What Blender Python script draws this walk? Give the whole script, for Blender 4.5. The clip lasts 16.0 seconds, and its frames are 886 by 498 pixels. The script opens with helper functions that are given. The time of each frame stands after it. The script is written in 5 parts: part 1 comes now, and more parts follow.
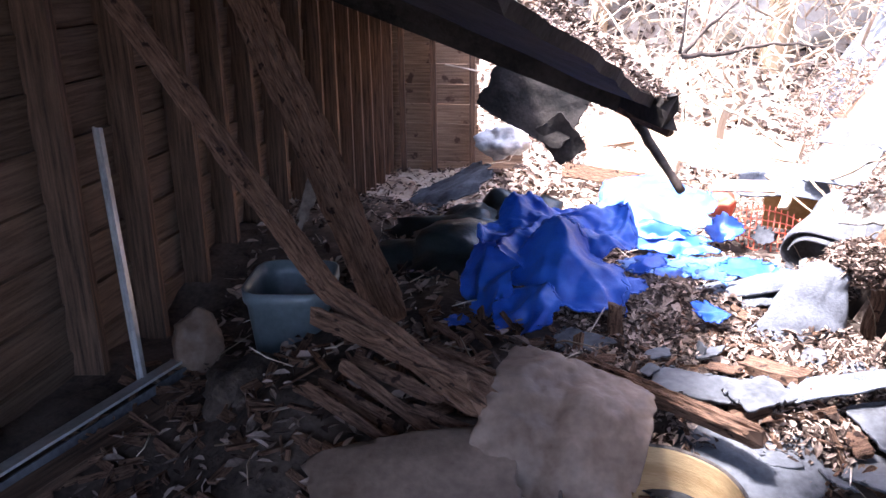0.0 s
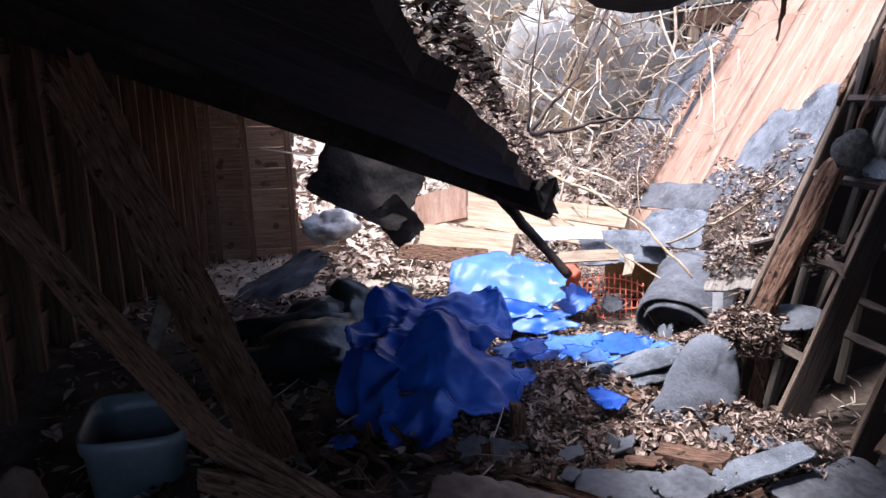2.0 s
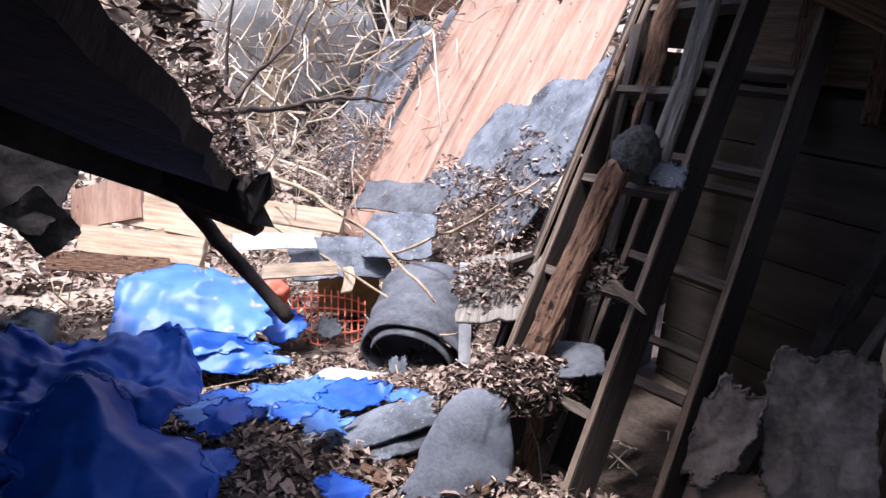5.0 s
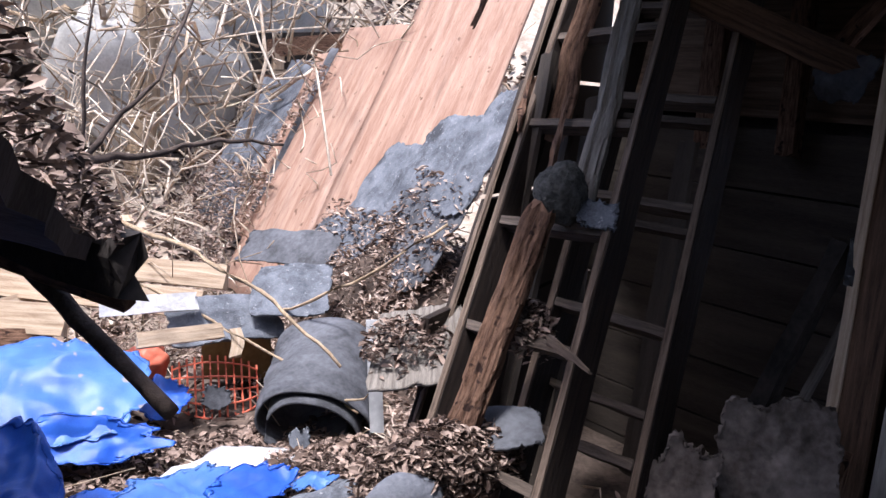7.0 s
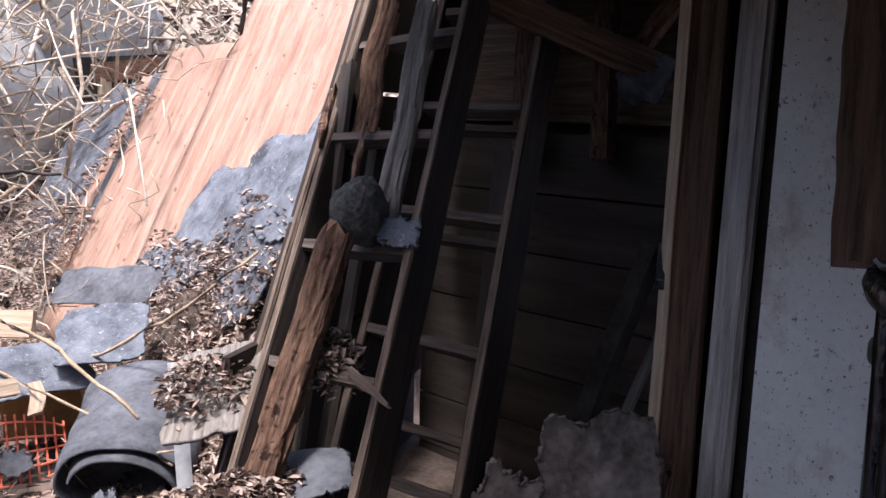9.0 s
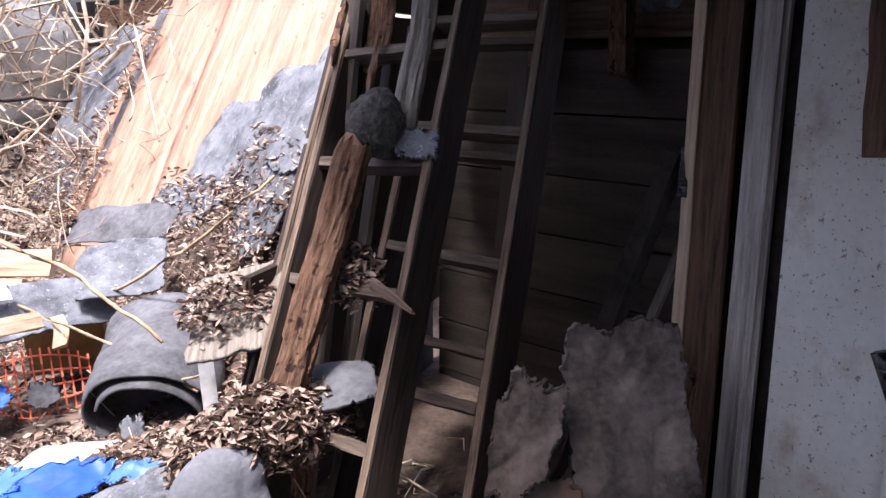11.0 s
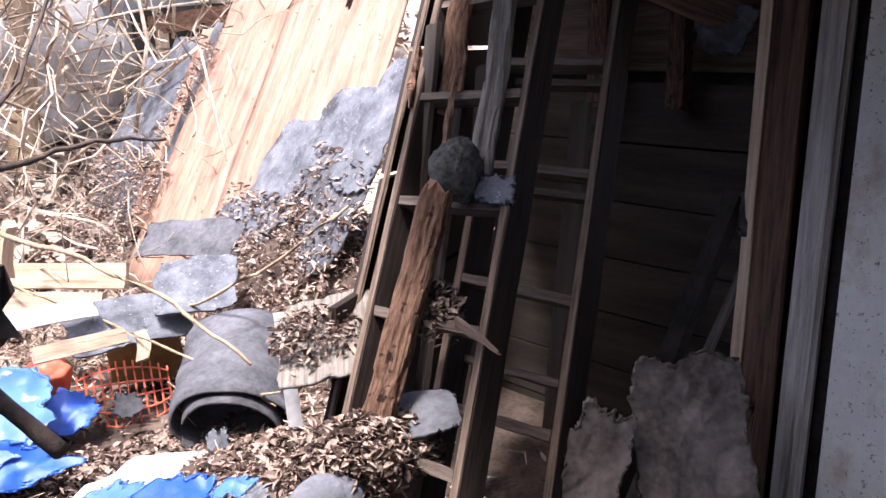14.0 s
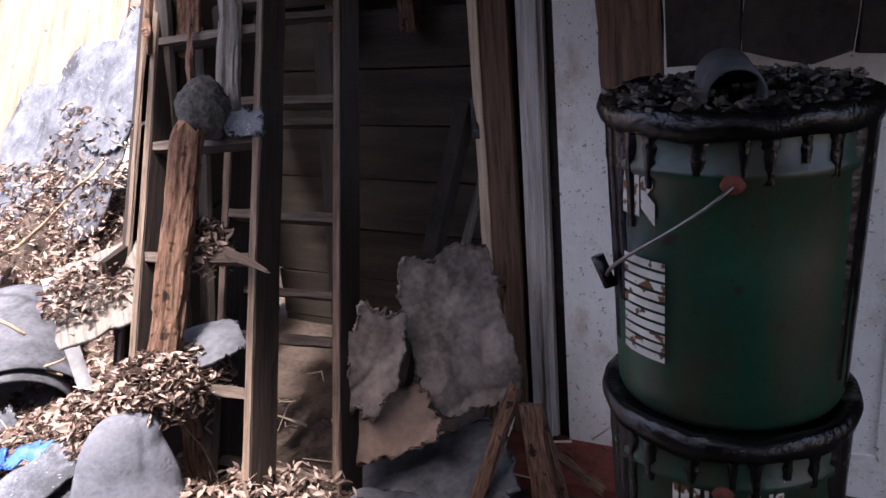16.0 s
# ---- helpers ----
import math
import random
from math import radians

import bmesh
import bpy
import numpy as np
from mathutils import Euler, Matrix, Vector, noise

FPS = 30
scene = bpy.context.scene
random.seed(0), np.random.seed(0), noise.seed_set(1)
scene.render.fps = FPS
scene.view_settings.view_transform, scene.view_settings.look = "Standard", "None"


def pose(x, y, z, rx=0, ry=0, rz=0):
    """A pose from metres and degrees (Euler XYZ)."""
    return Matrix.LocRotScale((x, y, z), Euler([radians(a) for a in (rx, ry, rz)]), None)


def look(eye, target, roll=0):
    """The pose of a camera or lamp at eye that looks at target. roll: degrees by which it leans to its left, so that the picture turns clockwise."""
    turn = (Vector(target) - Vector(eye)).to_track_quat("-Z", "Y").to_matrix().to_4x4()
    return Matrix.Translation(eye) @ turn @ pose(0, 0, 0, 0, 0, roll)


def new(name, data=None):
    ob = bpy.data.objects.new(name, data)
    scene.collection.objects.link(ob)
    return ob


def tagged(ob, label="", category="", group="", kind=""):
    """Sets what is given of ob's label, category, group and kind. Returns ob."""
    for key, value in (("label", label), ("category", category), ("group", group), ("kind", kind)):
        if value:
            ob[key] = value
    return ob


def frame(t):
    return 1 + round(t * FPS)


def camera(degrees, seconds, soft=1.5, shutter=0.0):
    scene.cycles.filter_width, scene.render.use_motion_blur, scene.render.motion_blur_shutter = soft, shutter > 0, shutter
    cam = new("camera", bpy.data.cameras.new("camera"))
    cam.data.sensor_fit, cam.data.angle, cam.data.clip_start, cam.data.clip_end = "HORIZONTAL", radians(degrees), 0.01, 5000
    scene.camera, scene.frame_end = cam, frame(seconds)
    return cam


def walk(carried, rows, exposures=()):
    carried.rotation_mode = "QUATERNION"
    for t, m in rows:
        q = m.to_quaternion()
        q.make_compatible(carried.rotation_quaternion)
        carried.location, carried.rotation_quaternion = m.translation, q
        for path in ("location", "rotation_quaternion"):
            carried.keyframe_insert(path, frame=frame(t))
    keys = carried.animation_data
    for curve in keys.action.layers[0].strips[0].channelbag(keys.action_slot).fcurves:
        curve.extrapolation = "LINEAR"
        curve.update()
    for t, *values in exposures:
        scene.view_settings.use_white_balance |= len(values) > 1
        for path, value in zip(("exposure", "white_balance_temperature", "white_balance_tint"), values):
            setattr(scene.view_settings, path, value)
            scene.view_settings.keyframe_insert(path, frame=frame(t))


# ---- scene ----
cam = camera(57.5, 16.0)
PATH = [
    (0, (0.332, 0.182, 1.339), (0.228, 2.061, 0.664), -0.5),
    (0.5, (0.285, 0.347, 1.358), (0.293, 2.258, 0.769), -1.5),
    (1, (0.200, 0.419, 1.374), (0.265, 2.356, 0.880), -4.6),
    (1.5, (0.122, 0.433, 1.360), (0.380, 2.363, 0.901), -3.4),
    (2, (0.126, 0.446, 1.352), (0.520, 2.338, 0.839), -1.2),
    (2.5, (0.154, 0.436, 1.364), (0.774, 2.265, 0.843), -0.3),
    (3, (0.175, 0.424, 1.347), (0.968, 2.187, 0.833), 1.1),
    (3.5, (0.206, 0.451, 1.341), (1.065, 2.156, 0.748), 4.1),
    (4, (0.230, 0.682, 1.277), (1.025, 2.392, 0.611), 0.3),
    (4.5, (0.277, 0.970, 1.247), (1.116, 2.667, 0.601), -0.4),
    (4.9, (0.304, 1.067, 1.241), (1.325, 2.700, 0.701), 3.7),
    (5, (0.335, 1.132, 1.232), (1.417, 2.735, 0.724), 4.5),
    (5.2, (0.354, 1.198, 1.224), (1.628, 2.671, 0.769), 4.3),
    (7.3, (0.465, 1.358, 1.202), (1.806, 2.792, 0.823), 3.3),
    (7.5, (0.516, 1.357, 1.200), (1.932, 2.720, 0.829), 4.0),
    (8, (0.603, 1.345, 1.219), (2.139, 2.592, 0.925), 3.0),
    (10.5, (0.631, 1.341, 1.135), (2.133, 2.592, 0.711), -0.1),
    (11, (0.619, 1.355, 1.124), (2.119, 2.594, 0.664), -0.2),
    (11.5, (0.602, 1.356, 1.102), (2.092, 2.597, 0.610), 0.1),
    (12, (0.580, 1.356, 1.074), (2.053, 2.596, 0.534), -0.6),
    (12.5, (0.563, 1.352, 1.059), (2.011, 2.602, 0.477), -1.7),
    (13, (0.536, 1.359, 1.078), (1.966, 2.622, 0.479), -2.0),
    (13.5, (0.496, 1.368, 1.177), (1.926, 2.641, 0.601), -1.6),
    (14, (0.483, 1.366, 1.251), (1.931, 2.656, 0.764), -0.6),
    (14.5, (0.451, 1.335, 1.261), (1.958, 2.581, 0.842), -0.2),
    (15, (0.449, 1.271, 1.250), (1.975, 2.464, 0.751), -3.8),
    (15.5, (0.424, 1.267, 1.240), (2.050, 2.273, 0.651), -4.0),
    (16, (0.407, 1.230, 1.229), (2.096, 2.088, 0.587), -5.2),
]
EXPOSURES = [(0.0, 3.5, 5900, 20), (0.5, 3.2, 5900, 20), (1.0, 2.7, 5800, 20), (1.5, 2.1, 5800, 18), (2.0, 1.75, 5800, 16), (3.5, 1.45, 5800, 16), (4.5, 1.5, 5800, 16), (5.0, 1.6, 5800, 16), (7.5, 1.3, 5900, 16), (8.0, 1.35, 5900, 16), (10.5, 1.88, 6300, 20), (12.5, 2.15, 6300, 20), (14.5, 1.98, 6300, 20), (16.0, 2.3, 6400, 22)]
walk(cam, [(t, look(eye, target, roll)) for t, eye, target, roll in PATH], EXPOSURES)

# ---- world and sun ----
SUN_ELEV, SUN_AZ = 71.0, -92.0  # degrees; azimuth clockwise from +y
world = bpy.data.worlds.new("sky")
scene.world = world
world.use_nodes = True
wn = world.node_tree
sky = wn.nodes.new("ShaderNodeTexSky")
sky.sky_type, sky.sun_disc = "NISHITA", False
sky.sun_elevation, sky.sun_rotation = radians(SUN_ELEV), radians(SUN_AZ)
sky.dust_density, sky.air_density = 4.0, 0.8
wn.nodes["Background"].inputs[1].default_value = 0.125
wn.links.new(sky.outputs[0], wn.nodes["Background"].inputs[0])
sun_data = bpy.data.lights.new("sun", "SUN")
sun_data.energy, sun_data.angle, sun_data.color = 2.35, radians(8.0), (1.0, 0.97, 0.93)
sun = new("sun", sun_data)
sun_dir = Vector((math.sin(radians(SUN_AZ)) * math.cos(radians(SUN_ELEV)), math.cos(radians(SUN_AZ)) * math.cos(radians(SUN_ELEV)), math.sin(radians(SUN_ELEV))))
sun.matrix_world = look(sun_dir * 20, (0, 0, 0))


# ---- materials ----
def material(name, dark, light, scale=8.0, rough=0.8, bump=0.3, stretch=(1, 1, 1), coords="Object", metal=0.0, spots=None, spot_scale=30.0, spot_cut=0.62, island=0.0, fine=60.0, spec=0.3):
    """A two-scale procedural surface: broad stains, fine grain, optional spots, relief."""
    m = bpy.data.materials.new(name)
    m.use_nodes = True
    nt = m.node_tree
    bsdf = nt.nodes["Principled BSDF"]
    tc = nt.nodes.new("ShaderNodeTexCoord")
    mp = nt.nodes.new("ShaderNodeMapping")
    mp.inputs["Scale"].default_value = stretch
    nt.links.new(tc.outputs[coords], mp.inputs[0])
    big = nt.nodes.new("ShaderNodeTexNoise")
    big.inputs["Scale"].default_value, big.inputs["Detail"].default_value, big.inputs["Roughness"].default_value = scale, 6, 0.65
    small = nt.nodes.new("ShaderNodeTexNoise")
    small.inputs["Scale"].default_value, small.inputs["Detail"].default_value = fine, 4
    nt.links.new(mp.outputs[0], big.inputs[0])
    nt.links.new(mp.outputs[0], small.inputs[0])
    mix = nt.nodes.new("ShaderNodeMath")
    mix.operation = "MULTIPLY_ADD"
    mix.inputs[1].default_value = 0.45
    nt.links.new(small.outputs[0], mix.inputs[0])
    half = nt.nodes.new("ShaderNodeMath")
    half.operation = "MULTIPLY_ADD"
    half.inputs[1].default_value, half.inputs[2].default_value = 1.3, -0.37
    nt.links.new(big.outputs[0], half.inputs[0])
    nt.links.new(half.outputs[0], mix.inputs[2])
    ramp = nt.nodes.new("ShaderNodeValToRGB")
    ramp.color_ramp.elements[0].position, ramp.color_ramp.elements[1].position = 0.28, 0.78
    ramp.color_ramp.elements[0].color, ramp.color_ramp.elements[1].color = (*dark, 1), (*light, 1)
    last = mix.outputs[0]
    if island:
        geo = nt.nodes.new("ShaderNodeNewGeometry")
        info = nt.nodes.new("ShaderNodeObjectInfo")
        both = nt.nodes.new("ShaderNodeMath")
        both.operation = "ADD"
        nt.links.new(geo.outputs["Random Per Island"], both.inputs[0])
        nt.links.new(info.outputs["Random"], both.inputs[1])
        wrap = nt.nodes.new("ShaderNodeMath")
        wrap.operation = "FRACT"
        nt.links.new(both.outputs[0], wrap.inputs[0])
        vary = nt.nodes.new("ShaderNodeMath")
        vary.operation = "MULTIPLY_ADD"
        vary.inputs[1].default_value = island
        nt.links.new(wrap.outputs[0], vary.inputs[0])
        shift = nt.nodes.new("ShaderNodeMath")
        shift.operation = "ADD"
        shift.inputs[1].default_value = -island / 2
        nt.links.new(last, shift.inputs[0])
        nt.links.new(shift.outputs[0], vary.inputs[2])
        last = vary.outputs[0]
    nt.links.new(last, ramp.inputs[0])
    colour = ramp.outputs[0]
    if spots:
        sp = nt.nodes.new("ShaderNodeTexNoise")
        sp.inputs["Scale"].default_value, sp.inputs["Detail"].default_value = spot_scale, 3
        nt.links.new(tc.outputs[coords], sp.inputs[0])
        cut = nt.nodes.new("ShaderNodeMapRange")
        cut.inputs["From Min"].default_value, cut.inputs["From Max"].default_value = spot_cut, spot_cut + 0.05
        nt.links.new(sp.outputs[0], cut.inputs[0])
        blend = nt.nodes.new("ShaderNodeMix")
        blend.data_type = "RGBA"
        nt.links.new(cut.outputs[0], blend.inputs[0])
        nt.links.new(colour, blend.inputs[6])
        blend.inputs[7].default_value = (*spots, 1)
        colour = blend.outputs[2]
    nt.links.new(colour, bsdf.inputs["Base Color"])
    bsdf.inputs["Roughness"].default_value, bsdf.inputs["Metallic"].default_value = rough, metal
    bsdf.inputs["Specular IOR Level"].default_value = spec
    bp = nt.nodes.new("ShaderNodeBump")
    bp.inputs["Strength"].default_value, bp.inputs["Distance"].default_value = bump, 0.01
    nt.links.new(mix.outputs[0], bp.inputs["Height"])
    nt.links.new(bp.outputs[0], bsdf.inputs["Normal"])
    return m


def stained(m, colour, scale, cut, soft=0.12, stretch=(1, 1, 1), amount=1.0, coords="Object"):
    """Lays blotches of another colour over a material."""
    nt = m.node_tree
    bsdf = nt.nodes["Principled BSDF"]
    tc = nt.nodes.new("ShaderNodeTexCoord")
    mp = nt.nodes.new("ShaderNodeMapping")
    mp.inputs["Scale"].default_value = stretch
    nt.links.new(tc.outputs[coords], mp.inputs[0])
    tex = nt.nodes.new("ShaderNodeTexNoise")
    tex.inputs["Scale"].default_value, tex.inputs["Detail"].default_value, tex.inputs["Roughness"].default_value = scale, 7, 0.7
    nt.links.new(mp.outputs[0], tex.inputs[0])
    cutter = nt.nodes.new("ShaderNodeMapRange")
    cutter.inputs["From Min"].default_value, cutter.inputs["From Max"].default_value = cut, cut + soft
    cutter.inputs["To Max"].default_value = amount
    nt.links.new(tex.outputs[0], cutter.inputs[0])
    blend = nt.nodes.new("ShaderNodeMix")
    blend.data_type = "RGBA"
    old = bsdf.inputs["Base Color"].links[0].from_socket
    nt.links.new(cutter.outputs[0], blend.inputs[0])
    nt.links.new(old, blend.inputs[6])
    blend.inputs[7].default_value = (*colour, 1)
    nt.links.new(blend.outputs[2], bsdf.inputs["Base Color"])
    return m


GRAIN = (1.2, 22, 22)
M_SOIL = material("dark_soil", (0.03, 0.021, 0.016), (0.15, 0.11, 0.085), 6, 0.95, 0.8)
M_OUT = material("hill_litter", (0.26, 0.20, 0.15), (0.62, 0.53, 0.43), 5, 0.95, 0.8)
M_LEAF = material("dead_leaves", (0.04, 0.023, 0.016), (0.40, 0.30, 0.24), 20, 0.75, 0.2, island=0.9)
M_STRAW = material("straw_litter", (0.14, 0.092, 0.068), (0.52, 0.41, 0.335), 20, 0.85, 0.2, island=0.8)
M_STUD = material("weathered_stud", (0.035, 0.021, 0.014), (0.21, 0.125, 0.08), 3, 0.85, 0.5, GRAIN, "UV")
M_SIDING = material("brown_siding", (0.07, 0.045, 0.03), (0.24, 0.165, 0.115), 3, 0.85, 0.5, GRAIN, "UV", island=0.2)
# Paler siding copy: sunlight and leaf dapple are put into the colour.
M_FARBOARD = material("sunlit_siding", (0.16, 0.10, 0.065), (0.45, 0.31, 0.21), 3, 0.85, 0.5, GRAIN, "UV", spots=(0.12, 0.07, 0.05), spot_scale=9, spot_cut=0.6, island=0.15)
M_ROT = material("rotten_wood", (0.045, 0.020, 0.012), (0.38, 0.22, 0.14), 5, 0.9, 1.0, (4, 30, 30), "UV", spots=(0.035, 0.016, 0.011), spot_scale=26, spot_cut=0.62)
# Dark weathered wood, taken nearly black to carry the interior shade.
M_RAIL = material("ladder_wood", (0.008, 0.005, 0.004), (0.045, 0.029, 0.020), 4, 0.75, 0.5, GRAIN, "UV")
# Pale tone puts light into the rail fronts; also used for split edges.
M_EDGE = material("lit_split_edge", (0.07, 0.048, 0.034), (0.27, 0.20, 0.145), 5, 0.85, 0.6, GRAIN, "UV")
M_RUNG = material("worn_rung", (0.05, 0.037, 0.028), (0.19, 0.148, 0.115), 5, 0.8, 0.5, GRAIN, "UV")
M_PALE = material("pale_lumber", (0.36, 0.25, 0.16), (0.68, 0.55, 0.40), 3, 0.8, 0.3, GRAIN, "UV")
M_GREYWOOD = material("grey_wood", (0.13, 0.11, 0.09), (0.40, 0.36, 0.31), 4, 0.85, 0.8, GRAIN, "UV")
M_PLY = material("bare_plywood", (0.25, 0.135, 0.092), (0.44, 0.30, 0.22), 2.6, 0.8, 0.5, (6, 0.8, 6), "UV", spots=(0.16, 0.09, 0.06), spot_scale=18, spot_cut=0.66, fine=26)
stained(M_PLY, (0.10, 0.06, 0.05), 1.6, 0.56, 0.2, (5, 0.5, 5), 0.75, "UV")
stained(M_PLY, (0.50, 0.40, 0.33), 1.1, 0.55, 0.2, (3, 0.6, 3), 0.5, "UV")
M_FELT = material("roofing_felt", (0.045, 0.046, 0.05), (0.15, 0.155, 0.17), 7, 0.75, 0.5)
M_SLATE = material("grey_shingle", (0.07, 0.077, 0.09), (0.215, 0.23, 0.255), 9, 0.85, 0.6, fine=220)
stained(M_SLATE, (0.05, 0.053, 0.06), 5, 0.52, 0.1)
stained(M_SLATE, (0.30, 0.31, 0.32), 60, 0.6, 0.06)
# Near black: the shade under the roof is put into the colour.
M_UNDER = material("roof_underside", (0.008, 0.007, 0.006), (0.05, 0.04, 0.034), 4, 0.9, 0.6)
M_TARP = material("blue_tarp", (0.012, 0.06, 0.40), (0.05, 0.18, 0.70), 5, 0.38, 0.25, fine=500, spec=0.5)
M_TARP2 = material("faded_tarp", (0.04, 0.125, 0.42), (0.105, 0.235, 0.54), 6, 0.4, 0.25, fine=400, spots=(0.35, 0.30, 0.25), spot_scale=16, spot_cut=0.66, spec=0.5)
M_BAG = material("dark_plastic", (0.012, 0.016, 0.016), (0.04, 0.05, 0.05), 6, 0.3, 0.4, spec=0.5)
M_GREYBAG = material("grey_felt", (0.075, 0.08, 0.095), (0.175, 0.185, 0.21), 5, 0.7, 0.4, fine=120)
M_CARD = material("brown_felt_paper", (0.13, 0.083, 0.058), (0.28, 0.20, 0.15), 4, 0.55, 0.3)
M_PAPER = material("stained_paper", (0.075, 0.060, 0.050), (0.27, 0.225, 0.195), 9, 0.9, 0.6, fine=70)
# Grey wood darkened: the dimness behind the ladders is put into the colour.
M_SHADEWOOD = material("shaded_grey_board", (0.03, 0.024, 0.019), (0.09, 0.072, 0.057), 2, 0.85, 0.3, (0.8, 7, 7), "UV", island=0.2)
M_WHITE = material("speckled_enamel", (0.70, 0.67, 0.60), (0.85, 0.83, 0.76), 4, 0.45, 0.1, spots=(0.11, 0.075, 0.05), spot_scale=150, spot_cut=0.665, spec=0.5)
stained(M_WHITE, (0.40, 0.25, 0.14), 7, 0.54, 0.16, (1, 1, 0.7), 0.6)
stained(M_WHITE, (0.16, 0.10, 0.07), 70, 0.61, 0.05, (1, 1, 1), 0.85)
M_TRIM = material("worn_white_trim", (0.30, 0.26, 0.22), (0.68, 0.64, 0.58), 4, 0.7, 0.4, GRAIN, "UV")
M_GREEN = material("green_enamel", (0.005, 0.034, 0.018), (0.011, 0.085, 0.045), 5, 0.35, 0.15, spots=(0.03, 0.018, 0.012), spot_scale=40, spot_cut=0.66, spec=0.5)
M_TAR = material("black_tar", (0.003, 0.003, 0.003), (0.012, 0.011, 0.010), 30, 0.22, 0.35, spec=0.5)
stained(M_GREEN, (0.055, 0.032, 0.02), 10, 0.44, 0.24, (1, 1, 0.3), 0.9)
M_CRUST = material("tarry_litter", (0.008, 0.007, 0.006), (0.14, 0.115, 0.095), 25, 0.45, 0.3, island=0.9, spec=0.5)
M_LETTER = material("cream_print", (0.5, 0.46, 0.38), (0.75, 0.72, 0.64), 12, 0.5, 0.1, spots=(0.16, 0.07, 0.03), spot_scale=60, spot_cut=0.56)
M_METAL = material("dull_aluminium", (0.36, 0.36, 0.36), (0.62, 0.62, 0.61), 6, 0.4, 0.1, metal=0.35)
M_STEEL = material("rusty_wire", (0.18, 0.15, 0.13), (0.42, 0.40, 0.38), 20, 0.4, 0.2, metal=0.8)
M_BIN = material("grey_blue_plastic", (0.09, 0.115, 0.125), (0.17, 0.205, 0.22), 5, 0.35, 0.1, spec=0.5)
M_ORANGE = material("orange_plastic", (0.66, 0.13, 0.07), (0.85, 0.27, 0.17), 8, 0.45, 0.1)
M_YELLOW = material("ochre_box", (0.20, 0.12, 0.04), (0.40, 0.26, 0.10), 6, 0.7, 0.2)
M_SNOW = material("white_plaster", (0.50, 0.49, 0.48), (0.82, 0.82, 0.82), 12, 0.8, 0.6)
M_VINE = material("dry_vine", (0.30, 0.22, 0.15), (0.78, 0.67, 0.53), 10, 0.85, 0.4, island=0.5)
M_BARK = material("dark_bark", (0.03, 0.022, 0.018), (0.13, 0.095, 0.075), 14, 0.9, 0.8)
M_TREE = material("pale_bark", (0.28, 0.20, 0.12), (0.55, 0.42, 0.28), 8, 0.9, 0.8, (3, 3, 0.5))
M_NEST = material("grey_nest", (0.035, 0.035, 0.032), (0.13, 0.127, 0.115), 40, 0.95, 1.0, fine=120)
M_ROCK = material("pale_rock", (0.34, 0.33, 0.30), (0.64, 0.62, 0.57), 3, 0.9, 0.8)
M_DRUM = material("cardboard_drum", (0.42, 0.27, 0.12), (0.70, 0.50, 0.27), 4, 0.7, 0.2, (1, 1, 6))
M_RED = material("red_brick", (0.12, 0.03, 0.02), (0.26, 0.08, 0.055), 9, 0.9, 0.5)


# ---- building helpers ----
def thing(name, label, category, at=(0, 0, 0), group="", kind=""):
    ob = new(name)
    ob.location = at
    bpy.context.view_layer.update()
    return tagged(ob, label, category, group, kind)


def part(name, bm, mat, parent=None, label="", smooth=False, thick=0.0):
    me = bpy.data.meshes.new(name)
    bm.normal_update()
    bm.to_mesh(me)
    bm.free()
    me.materials.append(mat)
    if smooth:
        me.polygons.foreach_set("use_smooth", [True] * len(me.polygons))
    ob = new(name, me)
    if parent is not None:
        ob.parent = parent
        ob.matrix_parent_inverse = Matrix.Translation(parent.location).inverted() if parent.type == "EMPTY" else Matrix()
    if label:
        ob["label"] = label
    if thick:
        mod = ob.modifiers.new("thickness", "SOLIDIFY")
        mod.thickness = thick
    return ob


